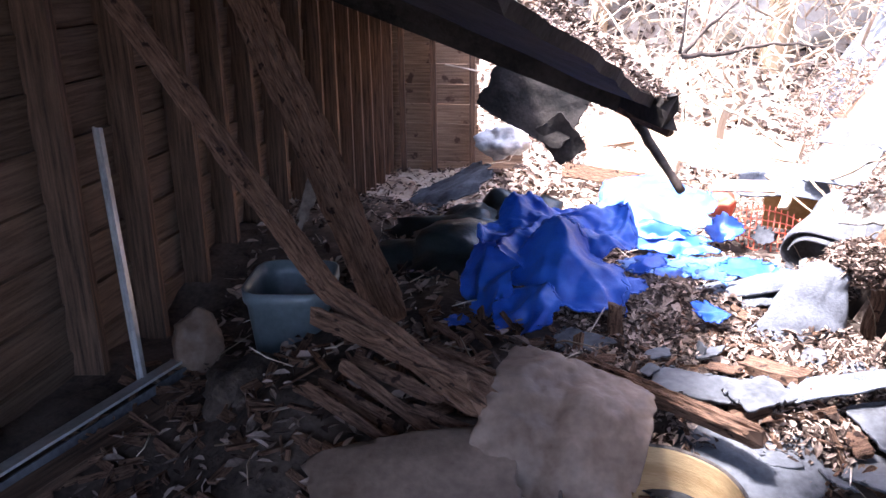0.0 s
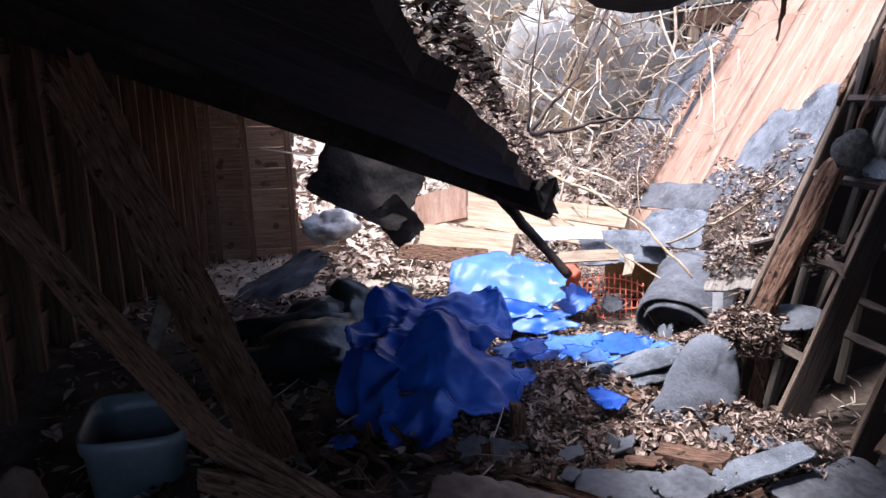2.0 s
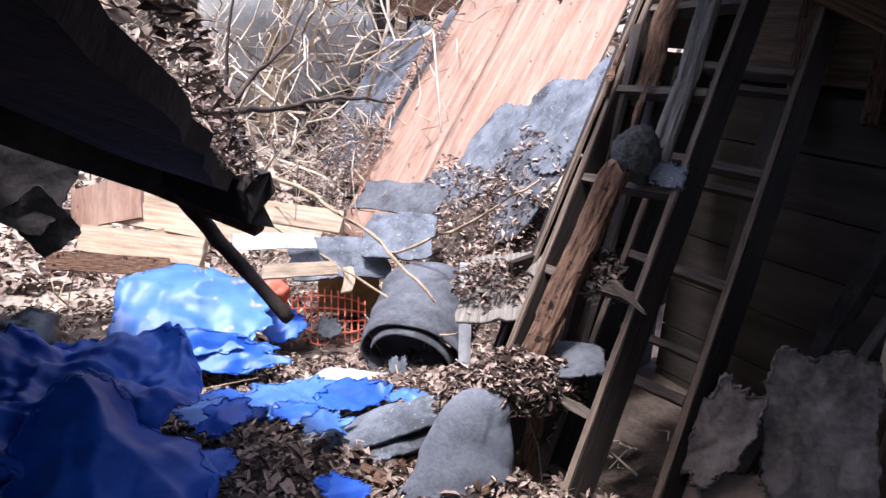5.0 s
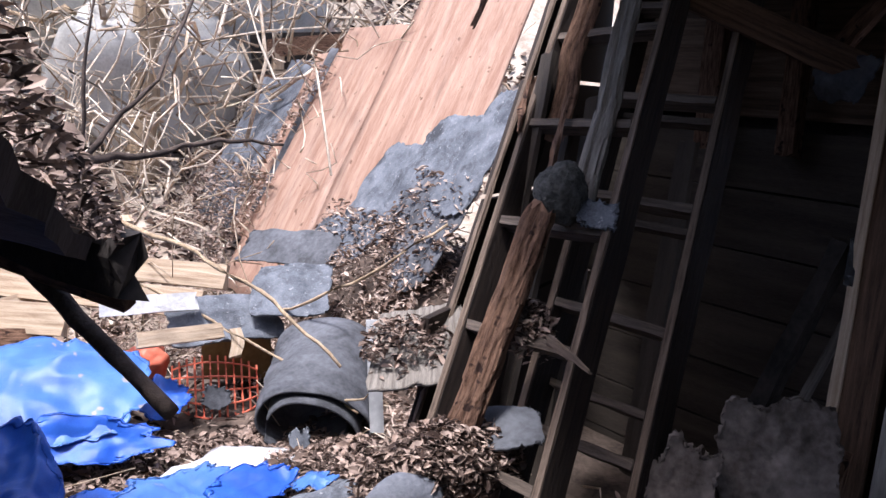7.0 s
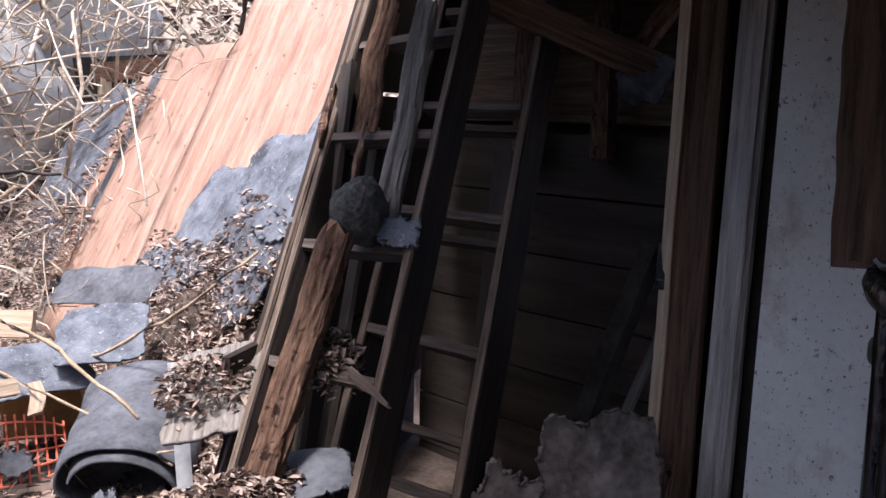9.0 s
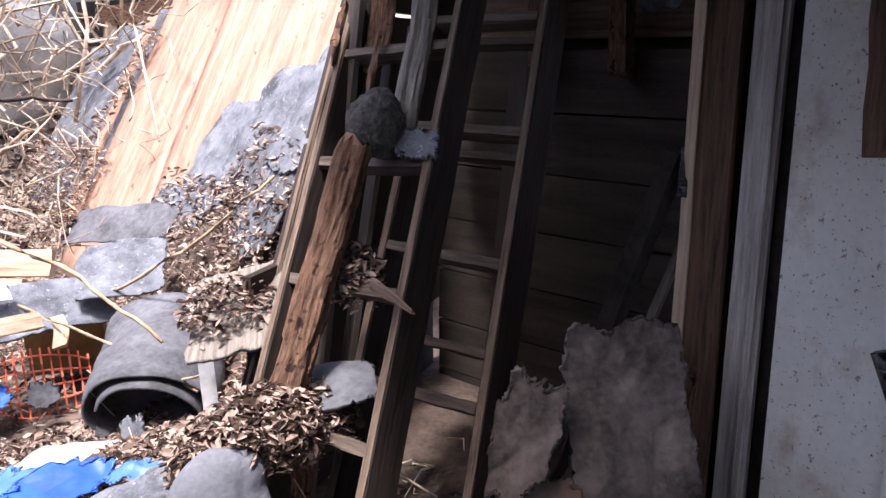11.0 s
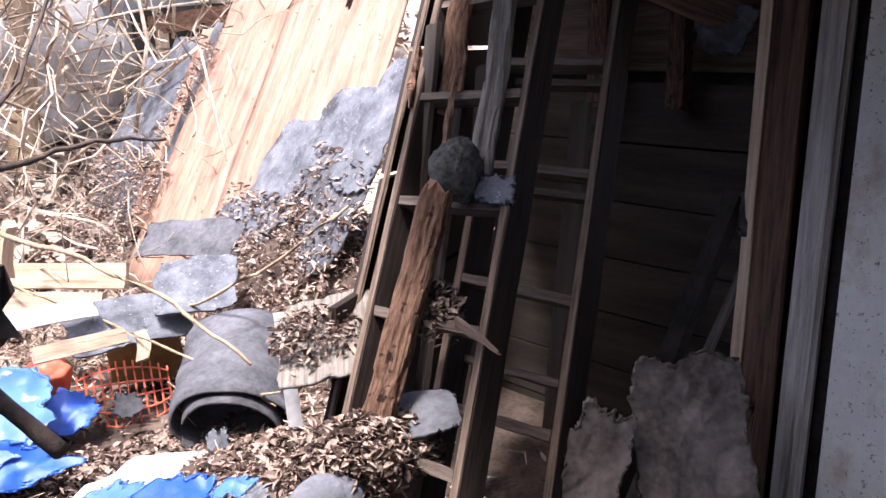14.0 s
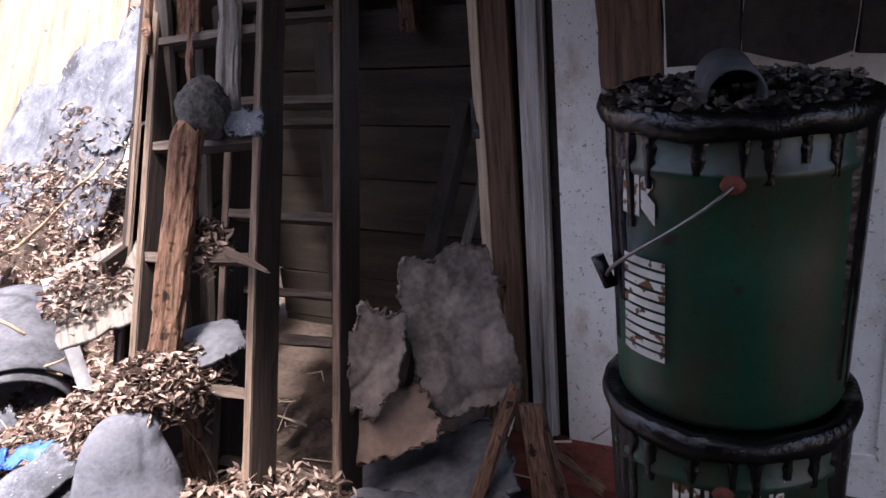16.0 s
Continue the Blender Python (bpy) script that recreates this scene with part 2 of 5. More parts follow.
def plank(bm, a, b, w, t, side=(0, 0, 1), worn=0.0, segs=1, bow=0.0, taper=1.0, uv=True):
    """A board from a to b, w wide along side and t thick; worn moves its skin."""
    a, b = Vector(a), Vector(b)
    ax = (b - a).normalized()
    sd = Vector(side)
    sd = (sd - ax * sd.dot(ax)).normalized()
    nm = ax.cross(sd)
    lay = bm.loops.layers.uv.verify()
    length = (b - a).length
    off = random.uniform(0, 50)
    rings = []
    nw = 3 if worn else 1
    shape = [(-0.5 + i / nw, -0.5) for i in range(nw)] + [(0.5, -0.5), (0.5, 0.5)] + [(0.5 - i / nw, 0.5) for i in range(1, nw)] + [(-0.5, 0.5)]
    for i in range(segs + 1):
        f = i / segs
        k = 1 + (taper - 1) * f
        c = a + (b - a) * f + nm * bow * math.sin(math.pi * f)
        ring = []
        for u, v in shape:
            p = c + sd * u * w * k + nm * v * t * k
            if worn:
                q = Vector((off + f * length * 9, u * 6, v * 5 + off))
                p += (sd * noise.noise(q * 2.1) + nm * noise.noise(q * 2.3 + Vector((9, 3, 1)))) * worn
                if i in (0, segs):
                    p += ax * noise.noise(q * 3 + Vector((5, u * 9, v * 9))) * worn * 4
            ring.append(bm.verts.new(p))
        rings.append(ring)
    n = len(shape)
    per = [0]
    for i in range(n):
        u0, v0 = shape[i]
        u1, v1 = shape[(i + 1) % n]
        per.append(per[-1] + abs(u1 - u0) * w + abs(v1 - v0) * t)
    for i in range(segs):
        for j in range(n):
            f = bm.faces.new((rings[i][j], rings[i][(j + 1) % n], rings[i + 1][(j + 1) % n], rings[i + 1][j]))
            for lp, (uu, vv) in zip(f.loops, ((i, j), (i, j + 1), (i + 1, j + 1), (i + 1, j))):
                lp[lay].uv = (off + uu / segs * length, off + per[vv])
    for ring in (rings[0][::-1], rings[-1]):
        f = bm.faces.new(ring)
        for lp in f.loops:
            lp[lay].uv = (off + lp.vert.co.dot(sd) * 0.05, off + lp.vert.co.dot(nm))
    return bm


def board(name, a, b, w, t, mat, parent=None, side=(0, 0, 1), worn=0.0, segs=6, bow=0.0, taper=1.0, label=""):
    bm = plank(bmesh.new(), a, b, w, t, side, worn, segs if (worn or bow) else 1, bow, taper)
    bmesh.ops.recalc_face_normals(bm, faces=bm.faces[:])
    return part(name, bm, mat, parent, label)


def sheet(name, c, ax, ay, sx, sy, mat, parent=None, amp=0.01, freq=3.0, curl=0.0, curl2=0.0, torn=0.1, n=24, thick=0.004, seed=0.0, crease=0.0, square=4.0, label="", sag=None, ridge=0.0):
    """A torn sheet about c, spanned by the axes ax and ay, sx by sy; curl bends it about ay, crease folds it in sharp ridges."""
    c, ax = Vector(c), Vector(ax).normalized()
    ay = Vector(ay)
    ay = (ay - ax * ay.dot(ax)).normalized()
    nm = ax.cross(ay)
    bm = bmesh.new()
    lay = bm.loops.layers.uv.verify()
    g, keep = {}, {}
    for i in range(n + 1):
        for j in range(n + 1):
            u, v = i / n * 2 - 1, j / n * 2 - 1
            ang = math.atan2(v, u)
            r = (abs(u) ** square + abs(v) ** square) ** (1 / square)
            lim = 1 - torn * (0.6 + 0.9 * noise.noise(Vector((math.cos(ang) * 2.2, math.sin(ang) * 2.2, seed))) + 0.5 * noise.noise(Vector((u * 6, v * 6, seed + 4))))
            keep[i, j] = r
            k = min(1.0, lim / r) if r > lim else 1.0
            u, v = u * k, v * k
            q = Vector((u * sx / 2 * freq, v * sy / 2 * freq, seed))
            d = amp * noise.fractal(q, 0.9, 2.1, 4)
            if crease:
                f1 = noise.voronoi(q * 0.7 + Vector((7, 1, 2)))[0]
                f2 = noise.voronoi(q * 1.9 + Vector((2, 5, 1)))[0]
                d += crease * (1.0 * (f1[1] - f1[0]) - 0.35) + crease * 0.3 * (f2[1] - f2[0]) - crease * 0.5 * f1[0]
            if ridge:
                w = q * 0.55 + Vector((noise.noise(q), noise.noise(q + Vector((3, 8, 1))), 0)) * 0.35
                d += ridge * (1 - 2.2 * abs(noise.noise(w * 0.85))) + 0.45 * ridge * (1 - 2.2 * abs(noise.noise(w * 2.9 + Vector((5, 0, 0)))))
            x, y = u * sx / 2, v * sy / 2
            d += curl * x * x + curl2 * y * y
            p = c + ax * x + ay * y + nm * d
            if sag:
                p = sag(p)
            g[i, j] = bm.verts.new(p)
    for i in range(n):
        for j in range(n):
            q4 = [(i, j), (i + 1, j), (i + 1, j + 1), (i, j + 1)]
            f = bm.faces.new([g[k] for k in q4])
            for lp, (a, b) in zip(f.loops, q4):
                lp[lay].uv = (a / n * sx + seed, b / n * sy)
    bmesh.ops.remove_doubles(bm, verts=bm.verts[:], dist=0.0004)
    return part(name, bm, mat, parent, label, True, thick)


def tube(bm, pts, r0, r1, sides=6, rough=0.0):
    rings = []
    m = len(pts)
    for i, p in enumerate(pts):
        p = Vector(p)
        dr = (Vector(pts[min(i + 1, m - 1)]) - Vector(pts[max(i - 1, 0)])).normalized()
        s = dr.orthogonal().normalized()
        u = dr.cross(s)
        r = r0 + (r1 - r0) * i / (m - 1)
        rings.append([bm.verts.new(p + (s * math.cos(2 * math.pi * j / sides) + u * math.sin(2 * math.pi * j / sides)) * r * (1 + rough * noise.noise(p * 30 + Vector((j * 3, 0, 0))))) for j in range(sides)])
    for i in range(m - 1):
        best = min(range(sides), key=lambda k: (rings[i + 1][k].co - rings[i][0].co).length)
        rings[i + 1] = rings[i + 1][best:] + rings[i + 1][:best]
        for j in range(sides):
            bm.faces.new((rings[i][j], rings[i][(j + 1) % sides], rings[i + 1][(j + 1) % sides], rings[i + 1][j]))
    bm.faces.new(rings[0][::-1])
    bm.faces.new(rings[-1])
    return bm


def bend(a, b, n=10, wob=0.05, sag=0.0, seed=0.0):
    a, b = Vector(a), Vector(b)
    out = []
    for i in range(n + 1):
        f = i / n
        p = a.lerp(b, f)
        w = math.sin(math.pi * f)
        p += Vector((noise.noise(Vector((f * 3, seed, 1))), noise.noise(Vector((f * 3, seed, 5))), noise.noise(Vector((f * 3, seed, 9))))) * wob * w
        p.z += sag * w
        out.append(p)
    return out


def lathe(bm, profile, c, sides=40, wob=0.0):
    c = Vector(c)
    rings = [[bm.verts.new(c + Vector((math.cos(2 * math.pi * j / sides) * r, math.sin(2 * math.pi * j / sides) * r, z)) + Vector((0, 0, 1)) * wob * noise.noise(Vector((math.cos(2 * math.pi * j / sides) * 3, math.sin(2 * math.pi * j / sides) * 3, z * 20)))) for j in range(sides)] for r, z in profile]
    for i in range(len(rings) - 1):
        for j in range(sides):
            bm.faces.new((rings[i][j], rings[i][(j + 1) % sides], rings[i + 1][(j + 1) % sides], rings[i + 1][j]))
    return bm


def smooth(a, b, x):
    f = min(1.0, max(0.0, (x - a) / (b - a)))
    return f * f * (3 - 2 * f)


def bump(x, y, cx, cy, sx, sy):
    return math.exp(-((x - cx) / sx) ** 2 - ((y - cy) / sy) ** 2)


def ground_z(x, y):
    """The heap of litter inside, the dip beyond it and the bank outside."""
    z = 0.06 + 0.24 * smooth(1.35, 2.1, y) - 0.22 * smooth(2.55, 3.5, y) - 0.07 * smooth(3.6, 4.4, y) - 0.22 * smooth(4.2, 5.4, y)
    inside = smooth(1.32, 1.62, x) * (1 - smooth(2.35, 2.7, y))
    z = z * (1 - inside) + 0.04 * inside
    z += 0.34 * smooth(1.95, 2.5, x) * smooth(2.7, 3.3, y) + 0.03 * bump(x, y, 1.42, 2.45, 0.14, 0.22)
    z += -0.22 * smooth(-0.1, -0.55, x) * (1 - smooth(2.8, 3.4, y)) * smooth(1.4, 2.0, y) + 0.10 * smooth(0.35, -0.6, x) * smooth(3.0, 3.6, y) * (1 - smooth(4.5, 5.5, y))
    z += 3.2 * smooth(6.6, 13.0, y + 0.25 * x) + 1.6 * smooth(3.2, 8.0, x) * smooth(3.5, 6, y)
    z += 0.27 * bump(x, y, 2.3, 3.75, 0.32, 0.62)
    if x > 1.45 and y < 2.80 + 0.40 * (x - 1.505):
        z = min(z, 0.05 if x > 1.54 else 0.22)
    near = 1 - smooth(7, 12, abs(x) + abs(y - 3))
    z += near * (0.035 * noise.noise(Vector((x * 4, y * 4, 0))) + 0.015 * noise.noise(Vector((x * 13, y * 13, 3)))) * smooth(1.2, 1.8, y)
    return z


# ---- ground ----
def build_ground():
    xs = [-400, -100, -30, -10, -5] + [-3 + 0.06 * i for i in range(134)] + [6, 9, 15, 30, 100, 400]
    ys = [-400, -100, -30, -8, -3] + [-1.5 + 0.06 * i for i in range(176)] + [9.5, 11, 13, 16, 30, 100, 400]
    bm = bmesh.new()
    v = [[bm.verts.new((x, y, ground_z(x, y))) for y in ys] for x in xs]
    for i in range(len(xs) - 1):
        for j in range(len(ys) - 1):
            f = bm.faces.new((v[i][j], v[i + 1][j], v[i + 1][j + 1], v[i][j + 1]))
            cx, cy = (xs[i] + xs[i + 1]) / 2, (ys[j] + ys[j + 1]) / 2
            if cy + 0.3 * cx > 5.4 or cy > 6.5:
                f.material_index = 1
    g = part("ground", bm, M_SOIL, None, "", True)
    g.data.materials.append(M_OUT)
    return tagged(g, "dark soil under dead leaves, rising to a bank outside", "ground", kind="structure")


ground = build_ground()


# ---- left wall: studs and siding ----
def left_x(y):
    return -0.96 + 0.14 * (y - 2.34)


wall_left = thing("wall_left", "brown weathered board wall with open studs", "wall", (left_x(2.5), 2.5, 0), kind="structure")
for k in range(14):
    z0 = -0.5 + 0.165 * k
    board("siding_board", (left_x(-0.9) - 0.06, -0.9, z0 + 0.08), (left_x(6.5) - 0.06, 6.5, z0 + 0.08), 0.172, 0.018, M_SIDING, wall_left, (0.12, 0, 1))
for k, y in enumerate([0.9, 1.5, 1.95, 2.47, 2.85, 3.2, 3.5, 3.8, 4.1, 4.4, 4.7, 4.95, 5.2, 5.45, 5.7, 5.95, 6.2]):
    x = left_x(y)
    board("stud", (x - 0.005, y, -0.45), (x - 0.005 + random.uniform(-0.02, 0.02), y + random.uniform(-0.04, 0.04), 1.85), 0.045, 0.10, M_STUD, wall_left, (0, 1, 0), 0.004, 8)
board("top_plate", (left_x(-0.9), -0.9, 1.87), (left_x(6.5), 6.5, 1.87), 0.09, 0.05, M_STUD, wall_left, (1, 0, 0))

# ---- far wall ----
wall_far = thing("wall_far", "sunlit horizontal wooden siding with a broken edge", "wall", (-0.1, 6.3, -0.3), kind="structure")
for k in range(13):
    z0 = -0.45 + 0.15 * k
    x1 = 0.27 + (0.32 if k < 3 else 0.0) + 0.05 * noise.noise(Vector((k * 1.7, 0, 0)))
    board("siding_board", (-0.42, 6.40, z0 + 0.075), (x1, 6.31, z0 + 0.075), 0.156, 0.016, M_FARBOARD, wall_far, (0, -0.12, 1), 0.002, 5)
for x in (-0.30, -0.06, 0.23):
    board("stud", (x, 6.33 - 0.14 * (x + 0.3) - 0.04, -0.45), (x - 0.01, 6.33 - 0.14 * (x + 0.3) - 0.04, 1.5), 0.04, 0.06, M_STUD, wall_far, (1, 0, 0), 0.002, 5)

# ---- fallen roof slab ----
TIP = Vector((0.83, 2.52, 0.93))
EDGE = Vector((-0.38, -0.88, 0.29))
BACK = Vector((-0.56, 2.6, 0.03))
roof = thing("fallen_roof", "black fallen roof slab with a broken eave beam", "roof", TIP, kind="structure")


def slab_point(a, b):
    return TIP + EDGE * a + BACK * b


def build_roof_deck():
    bm = bmesh.new()
    n, m = 36, 44
    lay = bm.loops.layers.uv.verify()
    g = {}
    left = Vector((-1.75, 0.0, 0.73))
    for i in range(n + 1):
        for j in range(m + 1):
            a = 3.4 * i / n
            u = j / m
            p = TIP + EDGE * a + left * u
            rag = 0.035 * noise.noise(Vector((a * 7, 0, 2))) + 0.02 * noise.noise(Vector((a * 25, 0, 7)))
            p.x += (rag - 0.03) * (1 - u)
            p.z += 0.012 * noise.noise(p * 4)
            g[i, j] = bm.verts.new(p)
    for i in range(n):
        for j in range(m):
            f = bm.faces.new((g[i, j], g[i + 1, j], g[i + 1, j + 1], g[i, j + 1]))
    # the part beyond the tip, up to the eave beam
    h = {}
    for i in range(n + 1):
        for j in range(12):
            b = 1.4 * i / n
            w = j / 11
            e = TIP + BACK * b
            q = Vector((left_x(e.y) - 0.05, e.y - 0.1, 1.62 - 0.07 * b))
            p = e.lerp(q, w)
            p += Vector((0, 0, 0.03 * noise.noise(p * 5) + 0.02))
            h[i, j] = bm.verts.new(p)
    for i in range(n):
        for j in range(11):
            bm.faces.new((h[i, j], h[i, j + 1], h[i + 1, j + 1], h[i + 1, j]))
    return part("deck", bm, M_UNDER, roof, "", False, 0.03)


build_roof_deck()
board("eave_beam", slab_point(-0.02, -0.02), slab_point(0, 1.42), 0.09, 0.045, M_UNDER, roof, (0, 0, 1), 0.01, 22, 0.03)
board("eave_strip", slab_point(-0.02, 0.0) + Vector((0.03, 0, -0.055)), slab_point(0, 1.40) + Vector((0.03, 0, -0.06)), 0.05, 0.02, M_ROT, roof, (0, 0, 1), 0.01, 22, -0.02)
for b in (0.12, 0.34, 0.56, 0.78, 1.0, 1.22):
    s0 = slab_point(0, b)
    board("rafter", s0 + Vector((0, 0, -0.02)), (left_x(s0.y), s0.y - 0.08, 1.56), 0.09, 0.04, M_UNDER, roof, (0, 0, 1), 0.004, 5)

# ---- right side: wall, door and its frame, closing walls, roof overhead ----
wall_right = thing("wall_right", "grey horizontal board wall behind the ladders, shade put into its colour", "wall", (2.62, 2.4, 0), kind="structure")
for k in range(7):
    z0 = -0.1 + 0.178 * k
    board("wall_board", (2.60, 1.98, z0 + 0.09), (2.66, 3.05, z0 + 0.09), 0.172, 0.02, M_SHADEWOOD, wall_right, (0, 0, 1), 0.002, 4)
board("wall_panel", (2.63, 1.98, 1.65), (2.69, 3.05, 1.65), 0.95, 0.015, M_SIDING, wall_right, (0, 0, 1))
for y, w in ((2.12, 0.05), (2.36, 0.05), (2.60, 0.06)):
    board("wall_stud", (2.56, y, 1.08), (2.58, y + 0.03, 2.1), w, 0.05, M_ROT, wall_right, (0, 1, 0), 0.004, 5)
wall_door = thing("wall_door", "dark wall beside the white door", "wall", (2.25, 0.2, 0), kind="structure")
# Panel added behind the boards to block daylight through their gaps.
board("light_block", (2.66, 1.95, 1.0), (2.74, 3.08, 1.0), 2.3, 0.02, M_UNDER, wall_right, (0, 0, 1))
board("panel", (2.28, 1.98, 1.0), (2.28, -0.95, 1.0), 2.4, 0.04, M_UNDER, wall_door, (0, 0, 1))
# Unseen wall; its opening is added to let daylight onto the foreground.
wall_behind = thing("wall_behind", "unseen board wall closing the shed, with an added light gap", "wall", (0.6, -0.95, 0), kind="structure")
board("panel", (1.55, -0.95, 1.0), (2.4, -0.95, 1.0), 2.4, 0.04, M_SIDING, wall_behind, (0, 0, 1))
board("panel", (-1.6, -0.95, 1.0), (-0.95, -0.95, 1.0), 2.4, 0.04, M_SIDING, wall_behind, (0, 0, 1))
board("lintel", (-0.95, -0.95, 2.10), (1.55, -0.95, 2.10), 0.2, 0.04, M_SIDING, wall_behind, (0, 0, 1))
door_frame = thing("door_frame", "weathered door post with worn white trim", "door frame", (2.2, 1.9, 0.0), kind="structure")
board("post", (2.19, 1.955, 0.0), (2.25, 1.965, 2.1), 0.085, 0.09, M_STUD, door_frame, (0, 1, 0), 0.002, 10)
board("post_edge", (2.150, 1.992, 0.02), (2.215, 2.002, 2.1), 0.022, 0.03, M_PALE, door_frame, (0, 1, 0), 0.003, 14, label="pale split edge of the post")
board("trim", (2.165, 1.865, 0.0), (2.23, 1.87, 2.1), 0.062, 0.022, M_TRIM, door_frame, (0, 1, 0), 0.001, 8, label="worn white painted trim")
board("bead", (2.150, 1.85, 0.0), (2.215, 1.855, 2.1), 0.012, 0.012, M_TRIM, door_frame, (0, 1, 0))
# Near-black strip stands for the shade in the gap beside the door.
board("gap_shade", (2.19, 1.818, 0.0), (2.25, 1.823, 2.1), 0.03, 0.02, M_UNDER, door_frame, (0, 1, 0))
board("hinge", (2.165, 2.005, 0.85), (2.172, 2.006, 0.95), 0.02, 0.012, M_TAR, door_frame, (0, 1, 0), label="rusted black hinge")
door = thing("white_door", "white enamelled panel door with rust specks", "door", (2.2, 1.4, 0.02))
board("panel", (2.17, 1.80, 1.0), (2.17, 0.95, 1.0), 1.98, 0.035, M_WHITE, door, (0, 0, 1))
for y0, y1 in ((1.58, 1.1),):
    for z0 in (0.15, 0.78):
        board("moulding", (2.149, y0, z0), (2.149, y1, z0), 0.012, 0.01, M_WHITE, door, (0, 0, 1))
    for y in (y0, y1):
        board("moulding", (2.149, y, 0.15), (2.149, y, 0.78), 0.012, 0.01, M_WHITE, door, (0, 1, 0))
sill = board("brick_sill", (2.06, 1.95, 0.035), (2.08, 1.2, 0.035), 0.2, 0.06, M_RED, None, (1, 0, 0), 0.004, 8)
tagged(sill, "dull red brick threshold below the white door", "sill", kind="structure")


def build_overhead():
    """Ragged roof still hanging over viewer and ladders, its front lengthened unseen for shade."""
    bm = bmesh.new()
    n, m = 46, 30
    g = {}
    for i in range(n + 1):
        f = i / n
        front = Vector((0.12, 1.42, 1.56)).lerp(Vector((2.8, 2.76, 1.74)), f)
        front.y += 0.12 * math.sin(f * math.pi) + 0.16 * noise.noise(Vector((f * 8, 0, 5))) + 0.07 * noise.noise(Vector((f * 26, 0, 8)))
        # Out-of-view reach added to keep skylight off the ladders.
        front.y += 0.46 * smooth(0.28, 0.5, f) * (1 - 0.4 * f)
        front.z -= 0.21 * math.exp(-((f - 0.25) / 0.11) ** 2)
        back = Vector((-1.6, -1.0, 2.15)).lerp(Vector((2.8, -1.0, 2.15)), f)
        for j in range(m + 1):
            p = front.lerp(back, j / m)
            p.z += 0.03 * noise.noise(p * 3)
            g[i, j] = bm.verts.new(p)
    for i in range(n):
        for j in range(m):
            bm.faces.new((g[i, j], g[i, j + 1], g[i + 1, j + 1], g[i + 1, j]))
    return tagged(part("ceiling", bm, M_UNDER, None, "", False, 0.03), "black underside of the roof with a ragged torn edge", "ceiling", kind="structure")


build_overhead()
shard = thing("hanging_shard", "dark splintered roof board hanging from the torn edge", "board", (1.45, 2.35, 1.4))
board("splinter", (1.30, 2.16, 1.52), (1.50, 2.49, 1.325), 0.07, 0.018, M_ROT, shard, (0, 0, 1), 0.008, 10, taper=0.15)
rafter = thing("broken_rafter", "broken brown rafter stub hanging under the roof", "beam", (2.4, 2.2, 1.4))
board("stub", (2.18, 2.5, 1.47), (2.40, 2.14, 1.30), 0.07, 0.04, M_STUD, rafter, (0, 0, 1), 0.006, 8)
board("brace", (2.44, 1.98, 1.66), (2.42, 2.20, 1.36), 0.04, 0.03, M_ROT, rafter, (0, 1, 0), 0.004, 6)
# Clear plastic in dark felt grey: its dimness is put into the colour.
wad = sheet("plastic_wad", (2.38, 2.16, 1.28), (0.3, 0.9, 0), (0, 0.1, 1), 0.16, 0.13, M_FELT, None, 0.02, 9, torn=0.4, crease=0.06, n=20, thick=0.002, seed=31)
tagged(wad, "crumpled clear plastic wad caught under the rafter", "plastic")
chunk = thing("sagging_roof_board", "dark sagging roof boards hanging above the pails", "roof board", (2.0, 1.3, 1.3))
for k, (y0, y1, low_z) in enumerate(((1.655, 1.53, 0.985), (1.53, 1.40, 1.035), (1.40, 1.22, 1.045), (1.22, 0.95, 1.04))):
    board("sagging_board", (1.95, (y0 + y1) / 2 - 0.01, low_z), (1.99, (y0 + y1) / 2 + 0.03 * (1 - k), 2.0), y0 - y1 - 0.006, 0.022, M_STUD if k == 0 else M_UNDER, chunk, (0, 1, 0), 0.008, 16)
pole = thing("leaning_pole", "blackened pole leaning against the door post", "pole", (1.95, 2.16, 0.3))
board("shaft", (1.95, 2.17, 0.25), (2.20, 2.04, 0.93), 0.035, 0.05, M_UNDER, pole, (0, 1, 0), 0.004, 12)
pole2 = thing("thin_pole", "thin grey stick leaning behind the black pole", "pole", (2.05, 2.14, 0.3))
board("shaft", (2.10, 2.13, 0.3), (2.32, 2.02, 0.85), 0.018, 0.018, M_GREYWOOD, pole2, (0, 1, 0), 0.002, 6)


# ---- ladders ----
LEAN = Vector((0.643, 0.256, 1.0))


def rail_point(base, z):
    return Vector(base) + LEAN * (z - base[2])


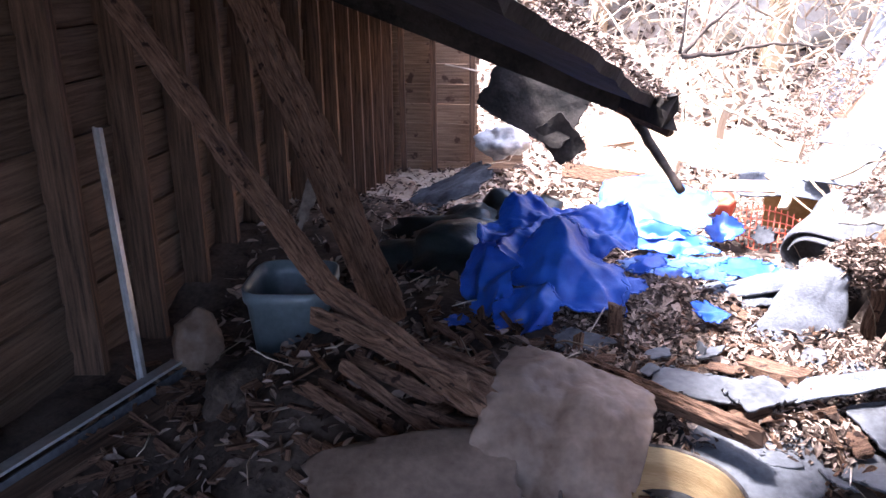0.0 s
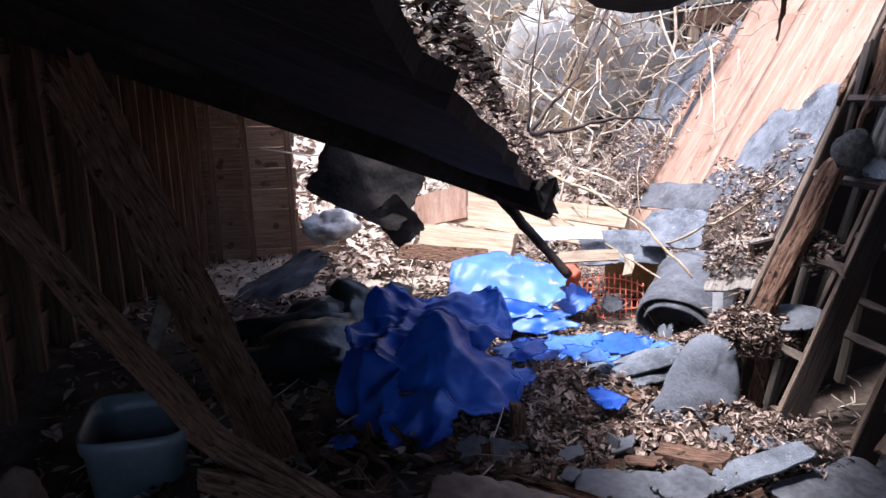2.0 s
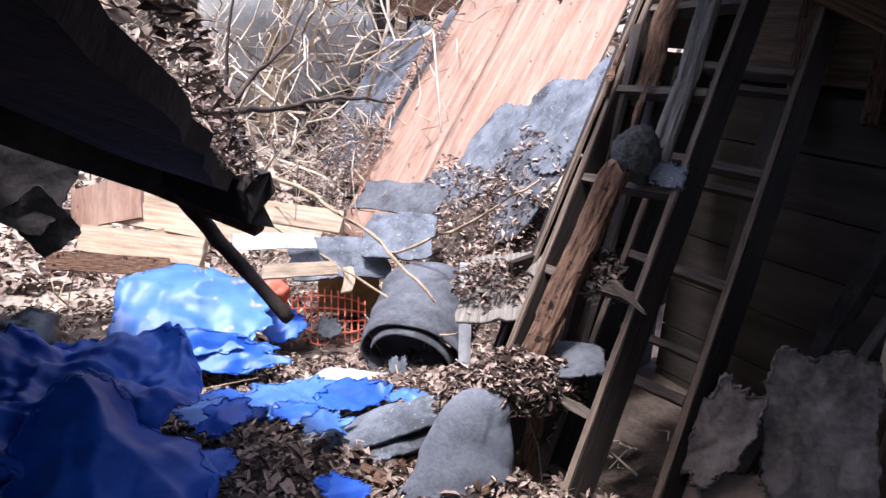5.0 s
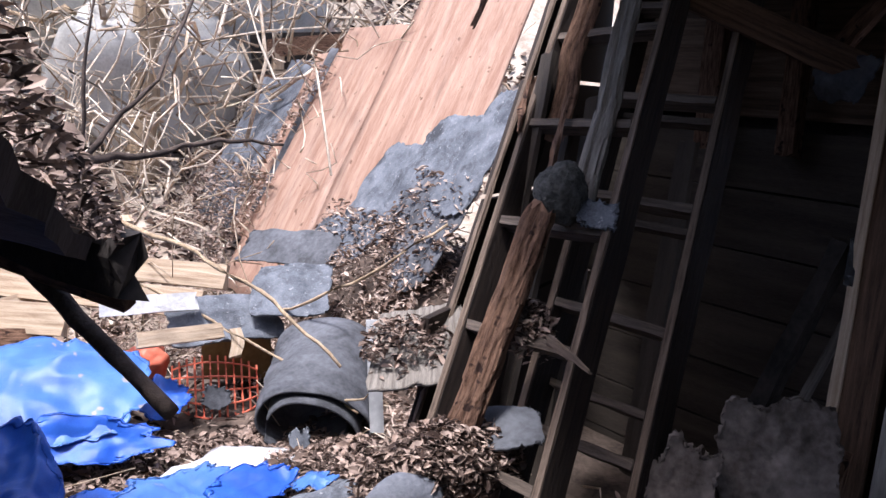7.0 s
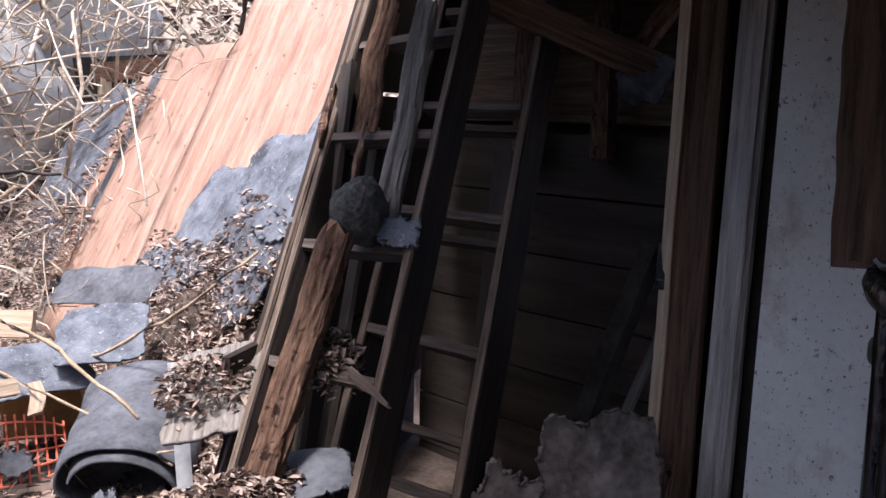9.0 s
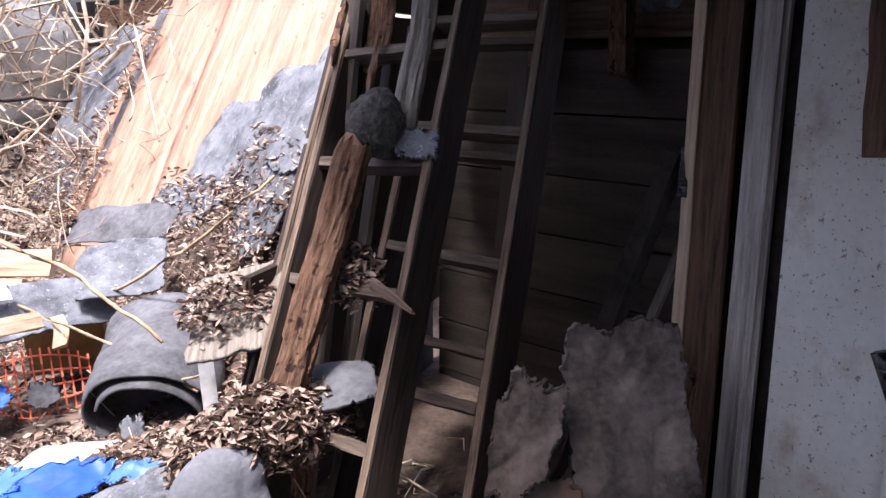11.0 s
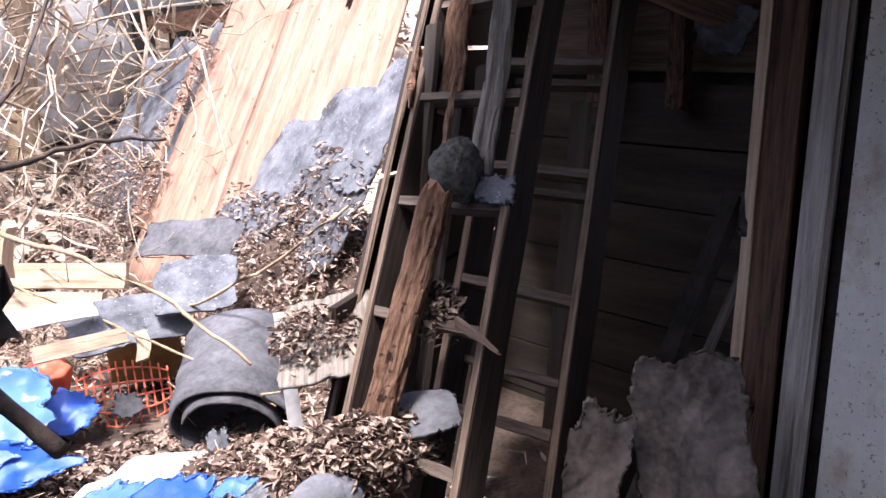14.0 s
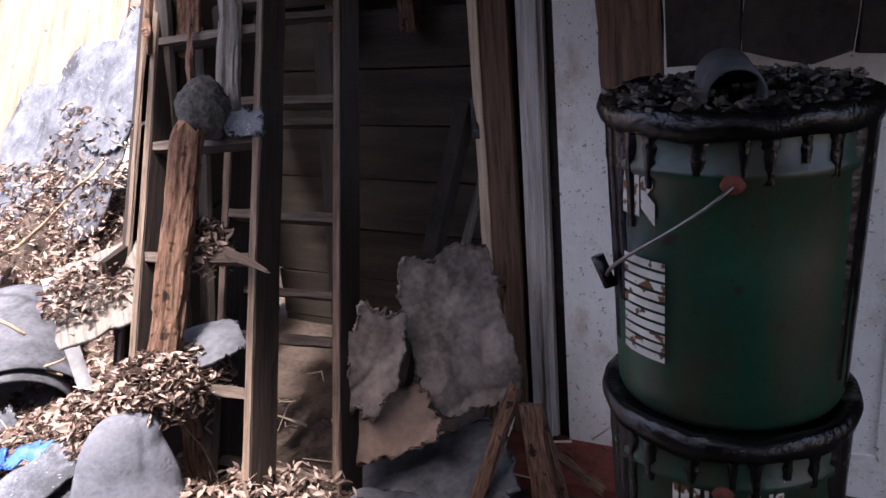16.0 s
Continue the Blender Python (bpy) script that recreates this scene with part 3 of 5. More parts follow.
def ladder(base, across, rungs, label, bottom, top, deep=0.075, back_rungs=()):
    """base is a point on the front edge of the near rail; rails run deep behind that edge."""
    lad = thing("wooden_ladder", label, "ladder", rail_point(base, bottom), "old wooden ladders")
    ac = Vector(across)
    out = LEAN.cross(ac).normalized()
    for k in (0, 1):
        o = ac * k - out * (deep / 2)
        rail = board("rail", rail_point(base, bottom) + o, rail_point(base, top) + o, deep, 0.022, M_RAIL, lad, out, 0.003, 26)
        # Strip in a lighter colour makes the rail front look lit.
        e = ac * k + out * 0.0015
        board("lit_edge", rail_point(base, bottom) + e, rail_point(base, top) + e, 0.005, 0.016, M_EDGE, rail, out, 0.0014, 30, label="pale front edge, light put into its colour")
    for z in rungs:
        o = ac.normalized() * 0.012 - out * 0.022
        board("rung", rail_point(base, z) + o, rail_point(base, z) + ac - ac.normalized() * 0.012 - out * 0.022 + Vector((0, 0, random.uniform(-0.006, 0.006))), 0.042, 0.021, M_RUNG, lad, out, 0.003, 12)
    for z in back_rungs:
        board("back_rung", rail_point(base, z) - out * (deep - 0.012), rail_point(base, z) + ac - out * (deep - 0.012), 0.03, 0.018, M_RUNG, lad, out, 0.003, 10)
    return lad


ladder((1.769, 2.341, 0.935), (0.0, 0.318, -0.02), (0.49, 0.717, 0.935, 1.154, 1.375, 1.6), "dark weathered wooden ladder leaning against the shed", 0.20, 1.9)
ladder((1.849, 2.22, 0.734), (-0.02, 0.30, 0.0), (0.272, 0.506, 0.737, 0.978, 1.215, 1.45), "dark wooden ladder standing behind another ladder", 0.10, 1.8, 0.095, (0.60, 0.955, 1.20))
panel = thing("shed_end", "dark boarded shed end with a pale split edge", "panel", (1.58, 2.70, 0.4))
low, high = Vector((1.505, 2.662, 0.306)), Vector((2.512, 3.063, 1.872))
for i in range(5):
    f0, f1 = i / 5 + 0.004, (i + 1) / 5 - 0.004
    a, b = low.lerp(high, f0), low.lerp(high, f1)
    bm = bmesh.new()
    bm.faces.new([bm.verts.new(q) for q in (a, Vector((2.72, 3.10, a.z)), Vector((2.72, 3.10, b.z)), b)])
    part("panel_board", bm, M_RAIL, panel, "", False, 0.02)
# Board added to hide the bank behind; its near-black colour stands for shade.
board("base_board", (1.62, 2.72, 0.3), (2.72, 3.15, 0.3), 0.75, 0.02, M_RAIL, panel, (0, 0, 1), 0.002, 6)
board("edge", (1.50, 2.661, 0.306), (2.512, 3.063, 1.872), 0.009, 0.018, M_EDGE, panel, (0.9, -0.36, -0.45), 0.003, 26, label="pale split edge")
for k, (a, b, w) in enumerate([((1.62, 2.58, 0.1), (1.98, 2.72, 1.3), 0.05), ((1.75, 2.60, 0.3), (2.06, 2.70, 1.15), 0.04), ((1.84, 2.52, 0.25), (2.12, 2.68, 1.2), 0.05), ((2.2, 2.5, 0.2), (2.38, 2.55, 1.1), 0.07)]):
    lath = board("old_lath", a, b, w, 0.014, M_SHADEWOOD, None, (0.3, 1, 0), 0.003, 10)
    tagged(lath, "narrow dark lath leaning behind the ladders", "lath", "laths behind the ladders")


def rotten_log(name, a, b, w, t, seed, mat, label, fray=0.012):
    """A split, eaten-away post: long grooves along the grain, broken ends."""
    a, b = Vector(a), Vector(b)
    ax = (b - a).normalized()
    sd = Vector((0.55, -0.8, 0.2))
    sd = (sd - ax * sd.dot(ax)).normalized()
    nm = ax.cross(sd)
    bm = bmesh.new()
    lay = bm.loops.layers.uv.verify()
    n, m = 90, 34
    ln = (b - a).length
    rings = []
    for i in range(n + 1):
        f = i / n
        ring = []
        for j in range(m):
            an = 2 * math.pi * j / m
            c, q = math.cos(an), math.sin(an)
            k = (abs(c) ** 4 + abs(q) ** 4) ** -0.25
            groove = noise.noise(Vector((c * 6, q * 6, f * ln * 3.0 + seed)))
            pit = noise.noise(Vector((c * 3, q * 3, f * ln * 14 + seed * 2)))
            step = noise.noise(Vector((c * 2.2, q * 2.2, math.floor(f * ln * 22 + 1.5 * c) * 1.7 + seed)))
            k *= 1 + 0.08 - 0.55 * max(0.0, groove) - 0.38 * max(0.0, pit) - 0.30 * max(0.0, step)
            along = f * ln + (fray * 4 * groove if i in (0, n) else 0.0)
            ring.append(bm.verts.new(a + ax * along + sd * c * k * w / 2 + nm * q * k * t / 2 + sd * 0.012 * noise.noise(Vector((f * 3, seed, 2)))))
        rings.append(ring)
    for i in range(n):
        for j in range(m):
            f = bm.faces.new((rings[i][j], rings[i][(j + 1) % m], rings[i + 1][(j + 1) % m], rings[i + 1][j]))
            for lp, (u, v) in zip(f.loops, ((i, j), (i, j + 1), (i + 1, j + 1), (i + 1, j))):
                lp[lay].uv = (u / n * ln + seed, v / m * 2 * (w + t))
    bm.faces.new(rings[0][::-1])
    bm.faces.new(rings[-1])
    bmesh.ops.recalc_face_normals(bm, faces=bm.faces[:])
    return tagged(part(name, bm, mat, None), label, name.split("_")[1])


rotten_log("rotten_post", (1.455, 2.425, 0.50), (1.69, 2.452, 0.965), 0.064, 0.05, 3.0, M_ROT, "reddish rotten split post lying on the ladder")
rotten_log("rotten_post", (1.44, 2.36, 0.28), (1.47, 2.40, 0.52), 0.035, 0.03, 8.0, M_ROT, "broken lower end of a rotten post in leaves")
rotten_log("split_post", (1.80, 2.437, 0.95), (2.02, 2.52, 1.42), 0.05, 0.03, 5.0, M_GREYWOOD, "grey weathered split post resting on a ladder rung")
rotten_log("split_post", (1.96, 2.66, 1.12), (2.10, 2.70, 1.5), 0.055, 0.02, 7.0, M_ROT, "brown splintered board end beside the ladder top")
splint = board("wood_splinter", (1.815, 2.55, 1.0), (1.92, 2.60, 1.2), 0.035, 0.012, M_ROT, None, (0.5, 0.85, 0), 0.008, 10, taper=0.4)
tagged(splint, "reddish splinter of wood beside the ladder", "splinter")
splint = board("wood_splinter", (1.90, 2.72, 1.10), (2.02, 2.80, 1.24), 0.09, 0.012, M_ROT, None, (0.6, 0.2, -0.7), 0.012, 10, taper=0.5)
tagged(splint, "dark broken shard sticking out beside the panel", "splinter")
splint = board("wood_splinter", (1.60, 2.33, 0.735), (1.535, 2.175, 0.732), 0.022, 0.008, M_EDGE, None, (0, 0, 1), 0.003, 6, taper=0.3)
tagged(splint, "pale splinter sticking out from a ladder rung", "splinter")


def build_nest():
    bm = bmesh.new()
    bmesh.ops.create_icosphere(bm, subdivisions=5, radius=1)
    for v in bm.verts:
        p = v.co.copy()
        k = 1 + 0.10 * noise.noise(p * 1.6) + 0.05 * noise.noise(p * 6) + 0.07 * noise.noise(p * 17)
        v.co = Vector((p.x * 0.056 * k, p.y * 0.056 * k, max(p.z, -0.9) * (0.068 + 0.012 * p.x) * k)) + Vector((1.742, 2.45, 1.0))
    return tagged(part("wasp_nest", bm, M_NEST, None, "", True), "grey papery lump sitting on a ladder rung", "nest")


build_nest()
tagged(sheet("slate_piece", (1.765, 2.365, 0.968), (0.45, -0.85, -0.1), (0.45, 0.2, 0.9), 0.105, 0.075, M_SLATE, None, 0.004, 8, torn=0.35, square=2.5, n=20, thick=0.006, seed=3), "broken grey slate piece on a ladder rung", "slate")

# insulation paper behind the ladders
tagged(sheet("torn_paper_sheet", (1.905, 1.972, 0.465), (0.62, -0.76, 0.08), (0.40, 0.12, 0.93), 0.245, 0.40, M_PAPER, None, 0.012, 9, curl=0.9, square=7, torn=0.14, n=60, thick=0.005, seed=11, crease=0.03, ridge=0.010), "creased grey-brown torn paper sheet leaning by the door post", "paper")
tagged(sheet("paper_scrap", (1.735, 2.095, 0.455), (0.4, -0.85, -0.25), (0.42, 0.05, 0.85), 0.135, 0.27, M_PAPER, None, 0.012, 8, square=4, torn=0.28, n=44, thick=0.005, seed=17, crease=0.03, ridge=0.010), "dark folded paper scrap beside a ladder foot", "paper")
tagged(sheet("felt_sheet", (1.72, 1.98, 0.20), (0.5, -0.85, 0.1), (0.8, 0.5, 0.1), 0.42, 0.36, M_FELT, None, 0.02, 5, torn=0.25, n=22, thick=0.005, seed=19, crease=0.03), "black roofing felt lying on the floor by the ladders", "felt")
tagged(sheet("felt_scrap", (1.70, 2.06, 0.33), (0.6, -0.8, 0.2), (0.4, 0.3, 0.5), 0.26, 0.16, M_CARD, None, 0.02, 6, torn=0.3, n=20, thick=0.006, seed=23, crease=0.04), "bent brown felt scrap propped on the floor", "felt")
for a, b, w in [((1.66, 1.86, 0.16), (1.88, 1.83, 0.36), 0.03), ((1.80, 1.74, 0.08), (1.86, 1.79, 0.33), 0.05), ((1.85, 1.72, 0.07), (1.86, 1.78, 0.31), 0.035), ((2.02, 1.96, 0.05), (2.08, 1.94, 0.52), 0.05), ((1.95, 1.66, 0.08), (1.88, 1.80, 0.24), 0.012)]:
    sl = board("broken_stick", a, b, w, 0.02, M_ROT, None, (0, 1, 0), 0.005, 8)
    tagged(sl, "broken splintered stick on the littered floor", "stick", "broken sticks")


# ---- tar pails ----
def on_pail(bm, c, r, a0, a1, z0, z1, n=10, slant=0.0):
    vs = []
    for i in range(n + 1):
        a = radians(a0 + (a1 - a0) * i / n)
        vs.append([bm.verts.new((c[0] + math.cos(a) * r, c[1] + math.sin(a) * r, z + slant * (i / n - 0.5))) for z in (z0, z1)])
    for i in range(n):
        bm.faces.new((vs[i][0], vs[i + 1][0], vs[i + 1][1], vs[i][1]))


def pail(c, z, label, letters, lines):
    p = thing("tar_pail", label, "pail", (c[0], c[1], z), "stacked tar pails")
    k = 0.95
    bm = lathe(bmesh.new(), [(0.0, 0.0), (0.126 * k, 0.0), (0.129 * k, 0.008), (0.131 * k, 0.05), (0.134 * k, 0.20), (0.136 * k, 0.29), (0.140 * k, 0.295), (0.140 * k, 0.303), (0.136 * k, 0.308), (0.137 * k, 0.352)], (c[0], c[1], z), 56)
    part("body", bm, M_GREEN, p, "", True)
    bm = lathe(bmesh.new(), [(0.137 * k, 0.342), (0.1455 * k, 0.339), (0.149 * k, 0.352), (0.146 * k, 0.364), (0.138 * k, 0.367), (0.128 * k, 0.360), (0.0, 0.358)], (c[0], c[1], z), 72, 0.009)
    part("lid", bm, M_TAR, p, "tar-crusted black lid", True)
    rnd = random.Random(int(z * 100))
    runs = [(128, 7, 0.22), (118, 6, 0.28), (262, 16, 0.33), (278, 14, 0.33), (246, 7, 0.31), (200, 4, 0.06), (172, 5, 0.05), (150, 4, 0.07), (190, 3, 0.05), (214, 3, 0.04), (228, 4, 0.06), (138, 4, 0.12)]
    for q, (a, w, ln) in enumerate(runs):
        bm = bmesh.new()
        rows = 14
        vs = []
        for i in range(rows + 1):
            zz = 0.35 - ln * i / rows
            ww = w * (1 - 0.45 * i / rows) * (1 + 0.6 * noise.noise(Vector((q, i * 0.7, z))))
            r = (0.1375 - 0.012 * (0.35 - zz) / 0.35) * k + 0.001
            vs.append([bm.verts.new((c[0] + math.cos(radians(a + sd * ww)) * (r + h), c[1] + math.sin(radians(a + sd * ww)) * (r + h), z + zz)) for sd, h in ((-1, -0.002), (-0.5, 0.004), (0, 0.003 + 0.003 * noise.noise(Vector((q, i, 3)))), (0.5, 0.004), (1, -0.002))])
        for i in range(rows):
            for m in range(4):
                bm.faces.new((vs[i][m], vs[i][m + 1], vs[i + 1][m + 1], vs[i + 1][m]))
        part("tar_run", bm, M_TAR, p, "", True)
    for a0, a1, z0, z1, sl in letters:
        bm = bmesh.new()
        on_pail(bm, c, 0.1375 * k, a0, a1, z0 + z, z1 + z, slant=sl)
        part("letter_block", bm, M_LETTER, p, "cream printed block")
    for q in range(lines):
        bm = bmesh.new()
        on_pail(bm, c, 0.1368 * k, 132, 158, 0.075 + 0.0125 * q + z, 0.084 + 0.0125 * q + z)
        part("label_line", bm, M_LETTER, p, "rust-stained cream label line")
    pts = []
    for i in range(15):
        a = radians(186 - 70 * i / 14)
        r = 0.137 + 0.010 * math.sin(math.pi * i / 14)
        pts.append(Vector((c[0] + math.cos(a) * r, c[1] + math.sin(a) * r, z + 0.292 - 0.142 * (i / 14) ** 0.9)))
    bail = part("bail", tube(bmesh.new(), pts, 0.0022, 0.0022, 6), M_STEEL, p, "thin steel wire bail", True)
    part("ear", tube(bmesh.new(), [pts[0] + (Vector((c[0], c[1], pts[0].z)) - pts[0]) * 0.06, pts[0]], 0.012, 0.009, 12), M_RED, p, "rusted bail ear", True)
    part("grip", tube(bmesh.new(), [pts[-1] + Vector((0.0, -0.004, -0.012)), pts[-1] + Vector((0.0, 0.010, 0.026))], 0.008, 0.008, 8), M_TAR, bail, "black plastic grip", True)
    p.scale.z = 0.9  # a squat pail
    return p


PAIL = (1.285, 1.325)
PAIL_Z = 0.433
BLOCKS = ((163, 166, 0.245, 0.298, 0), (167, 171, 0.255, 0.30, 0.02), (173, 176, 0.245, 0.298, 0), (178, 180, 0.245, 0.298, 0), (196, 199, 0.248, 0.298, 0.03), (200, 203, 0.248, 0.298, -0.03), (206, 208, 0.248, 0.298, 0), (209, 213, 0.272, 0.298, 0.02), (209, 213, 0.248, 0.272, -0.02))
KAY = ((141, 144, 0.245, 0.300, 0), (145, 152, 0.272, 0.298, 0.018), (145, 153, 0.247, 0.272, -0.018), (132, 136, 0.245, 0.3, 0))
pail(PAIL, PAIL_Z, "green metal pail with black tar runs, underneath another pail", BLOCKS, 4)
pail((PAIL[0] + 0.004, PAIL[1]), PAIL_Z + 0.33, "green metal pail with black tar runs, stacked on a pail", KAY, 10)
plinth = board("timber_block", (1.12, 1.32, 0.245), (1.46, 1.33, 0.245), 0.32, 0.375, M_STUD, None, (0, 1, 0), 0.006, 6)
tagged(plinth, "dark timber block carrying the stacked pails", "block")


def build_crust():
    rnd = random.Random(5)
    bm = bmesh.new()
    for k in range(420):
        a, r = rnd.uniform(0, 6.283), 0.132 * math.sqrt(rnd.random())
        s = rnd.uniform(0.004, 0.014)
        m = Matrix.LocRotScale((PAIL[0] + r * math.cos(a), PAIL[1] + r * math.sin(a), PAIL_Z + 0.656 + rnd.uniform(0, 0.012)), Euler((rnd.uniform(-.6, .6), rnd.uniform(-.6, .6), rnd.uniform(0, 6))), (s, s * rnd.uniform(0.3, 1), 0.3 * s))
        bmesh.ops.create_cube(bm, size=1, matrix=m)
    return tagged(part("lid_litter", bm, M_CRUST, None), "tarry leaf litter crusted on the pail lid", "litter", kind="stuff")


build_crust()
cup = thing("tin_cup", "small dark tin lying on its side on the lid", "tin", (1.29, 1.36, PAIL_Z + 0.662))
bm = lathe(bmesh.new(), [(0.0, 0.06), (0.026, 0.06), (0.029, 0.05), (0.029, -0.03), (0.0265, -0.03), (0.0265, 0.05), (0.0, 0.052)], (0, 0, 0), 28)
bmesh.ops.transform(bm, matrix=Matrix.Translation((1.245, 1.325, PAIL_Z + 0.666)) @ look((0, 0, 0), (0.9, 0.25, 0.12)).to_3x3().to_4x4() @ pose(0, 0, 0, 180), verts=bm.verts[:])
part("can", bm, M_FELT, cup, "", True)

# ---- plywood bank on the right ----
BL = Vector((2.45, 5.09, 0.36))
PH = Vector((0.18, 0.984, 0)).normalized()
PM = Vector((-0.984, 0.18, 0)).normalized()
PU = (-PM * math.cos(radians(55)) + Vector((0, 0, math.sin(radians(55))))).normalized()
PN = PM * math.sin(radians(55)) + Vector((0, 0, math.cos(radians(55))))


def on_ply(h, u, lift=0.0):
    return BL + PH * h + PU * u + PN * lift


ply = thing("plywood_slope", "fallen lean-to of bare orange plywood sheets", "plywood", on_ply(0, 0), kind="structure")


def ply_sheet(h0, h1, u0, u1, mat, lift, name="plywood_sheet", skew=0.0, lab=""):
    bm = bmesh.new()
    lay = bm.loops.layers.uv.verify()
    n = 14
    g = {}
    for i in range(n + 1):
        for j in range(n + 1):
            h, u = h0 + (h1 - h0) * i / n, u0 + (u1 - u0) * j / n
            e = 0.012 * noise.noise(Vector((h * 9, u * 9, 1))) if i in (0, n) or j in (0, n) else 0
            hh = h + skew * (u - u0)
            g[i, j] = bm.verts.new(on_ply(hh + e, u + e, lift + 0.006 * noise.noise(Vector((h * 2, u * 2, 3)))))
    for i in range(n):
        for j in range(n):
            f = bm.faces.new((g[i, j], g[i, j + 1], g[i + 1, j + 1], g[i + 1, j]))
            for lp, (a, b) in zip(f.loops, ((i, j), (i, j + 1), (i + 1, j + 1), (i + 1, j))):
                lp[lay].uv = (h0 + (h1 - h0) * a / n, u0 + (u1 - u0) * b / n)
    return part(name, bm, mat, ply, lab, True, 0.014)


ply_sheet(-0.72, 0.03, -0.25, 1.42, M_PLY, 0.0, skew=0.35)
ply_sheet(-1.75, -0.735, -0.25, 1.75, M_PLY, 0.004, skew=0.35)
ply_sheet(0.045, 0.42, 0.0, 1.25, M_PLY, -0.03, skew=0.4)
ply_sheet(0.43, 0.85, 0.0, 1.2, M_SLATE, -0.035, "felt_strip", 0.4, "grey felt strip")
ply_sheet(0.16, 0.27, 0.15, 1.27, M_FELT, -0.012, "felt_strip", 0.4, "dark felt strip")
ply_sheet(0.87, 1.25, 0.0, 1.05, M_SLATE, -0.04, "felt_strip", 0.4, "grey felt strip")
for k, (h, u, sx, sy, mt) in enumerate([(-1.05, 0.42, 0.5, 0.62, M_SLATE), (-1.30, 0.62, 0.42, 0.55, M_SLATE), (-1.45, 0.35, 0.5, 0.5, M_FELT), (-1.0, 0.15, 0.6, 0.3, M_SLATE), (-1.55, 0.72, 0.28, 0.6, M_SLATE)]):
    tagged(sheet("shingle_patch", on_ply(h, u, 0.03 + 0.008 * k), PH, PU, sx, sy, mt, None, 0.012, 6, torn=0.12, n=30, thick=0.006, seed=40 + k, ridge=0.008, square=6), "torn grey granular shingle felt clinging to the plywood", "shingle", "torn shingle felt")
shelf = thing("far_shed", "broken shed wall with a dark window hole above the plywood", "shed", (3.85, 7.1, 0.6))
board("top_beam", (3.73, 7.2, 1.42), (5.55, 6.3, 1.72), 0.14, 0.06, M_ROT, shelf, (0, 0, 1), 0.006, 10)
board("post", (3.79, 7.16, 0.5), (3.81, 7.16, 1.38), 0.08, 0.06, M_PALE, shelf, (1, 0, 0), 0.004, 6)
board("lower_beam", (3.65, 7.25, 1.18), (5.55, 6.32, 1.3), 0.06, 0.05, M_ROT, shelf, (0, 0, 1), 0.006, 10)
# Near-black board stands in for the shade inside the window hole.
board("hole_shade", (3.85, 7.6, 1.0), (5.85, 6.6, 1.2), 1.1, 0.03, M_UNDER, shelf, (0, 0, 1))
board("mid_post", (4.50, 6.8, 1.1), (4.55, 6.8, 1.6), 0.06, 0.05, M_ROT, shelf, (1, 0, 0), 0.004, 6)

# ---- left side things ----
tin_strip = thing("metal_strip", "long grey aluminium strip leaning on the studs", "metal strip", (-0.8, 2.5, 0.1))
board("strip", (-0.73, 2.36, 0.10), (-0.912, 2.685, 0.84), 0.042, 0.006, M_METAL, tin_strip, (0.2, 1, 0), 0.001, 6)
board("rib", (-0.723, 2.35, 0.10), (-0.905, 2.675, 0.84), 0.008, 0.012, M_METAL, tin_strip, (0.2, 1, 0))
floor_strip = thing("metal_track", "long grey metal track lying along the wall", "metal track", (-0.75, 2.0, 0.1))
board("track", (-0.95, 1.70, 0.13), (-0.655, 2.47, 0.125), 0.06, 0.008, M_METAL, floor_strip, (1, 0, 0.2))
board("lip", (-0.917, 1.695, 0.105), (-0.622, 2.46, 0.10), 0.03, 0.006, M_FELT, floor_strip, (0, 0, 1))
track_board = board("floor_board", (-0.87, 1.70, 0.085), (-0.57, 2.40, 0.085), 0.08, 0.03, M_STUD, None, (1, 0, 0), 0.004, 8)
tagged(track_board, "dark board lying on the floor along the wall", "board")
rotten_log("fallen_rafter", (-0.47, 1.97, 1.26), (-0.01, 1.80, 0.66), 0.055, 0.05, 11.0, M_ROT, "brown rotten rafter fallen across the studs")
rotten_log("fallen_rafter", (-0.03, 1.81, 0.675), (0.315, 1.66, 0.465), 0.06, 0.05, 13.0, M_ROT, "crumbling lower length of a fallen rafter")
rotten_log("fallen_rafter", (-0.26, 2.20, 1.30), (0.085, 2.10, 0.46), 0.15, 0.07, 17.0, M_ROT, "wide reddish rotten rafter with crumbling lower end")
for a, b, w in [((0.02, 1.80, 0.60), (0.36, 1.72, 0.45), 0.05), ((0.05, 1.86, 0.55), (0.42, 1.80, 0.42), 0.04), ((-0.02, 1.75, 0.62), (0.30, 1.66, 0.51), 0.03)]:
    tagged(board("rafter_fragment", a, b, w, 0.035, M_ROT, None, (0.3, 0.8, 0.5), 0.012, 16), "crumbled fragment of rotten rafter", "wood fragment", "rafter fragments")
tagged(sheet("paper_strip", (-0.16, 2.35, 0.72), (1, 0.1, -0.4), (-0.35, 0, 1), 0.05, 0.42, M_PAPER, None, 0.004, 5, torn=0.4, n=14, thick=0.002, seed=51, square=1.4), "pale pointed paper strip hanging behind the rafters", "paper")


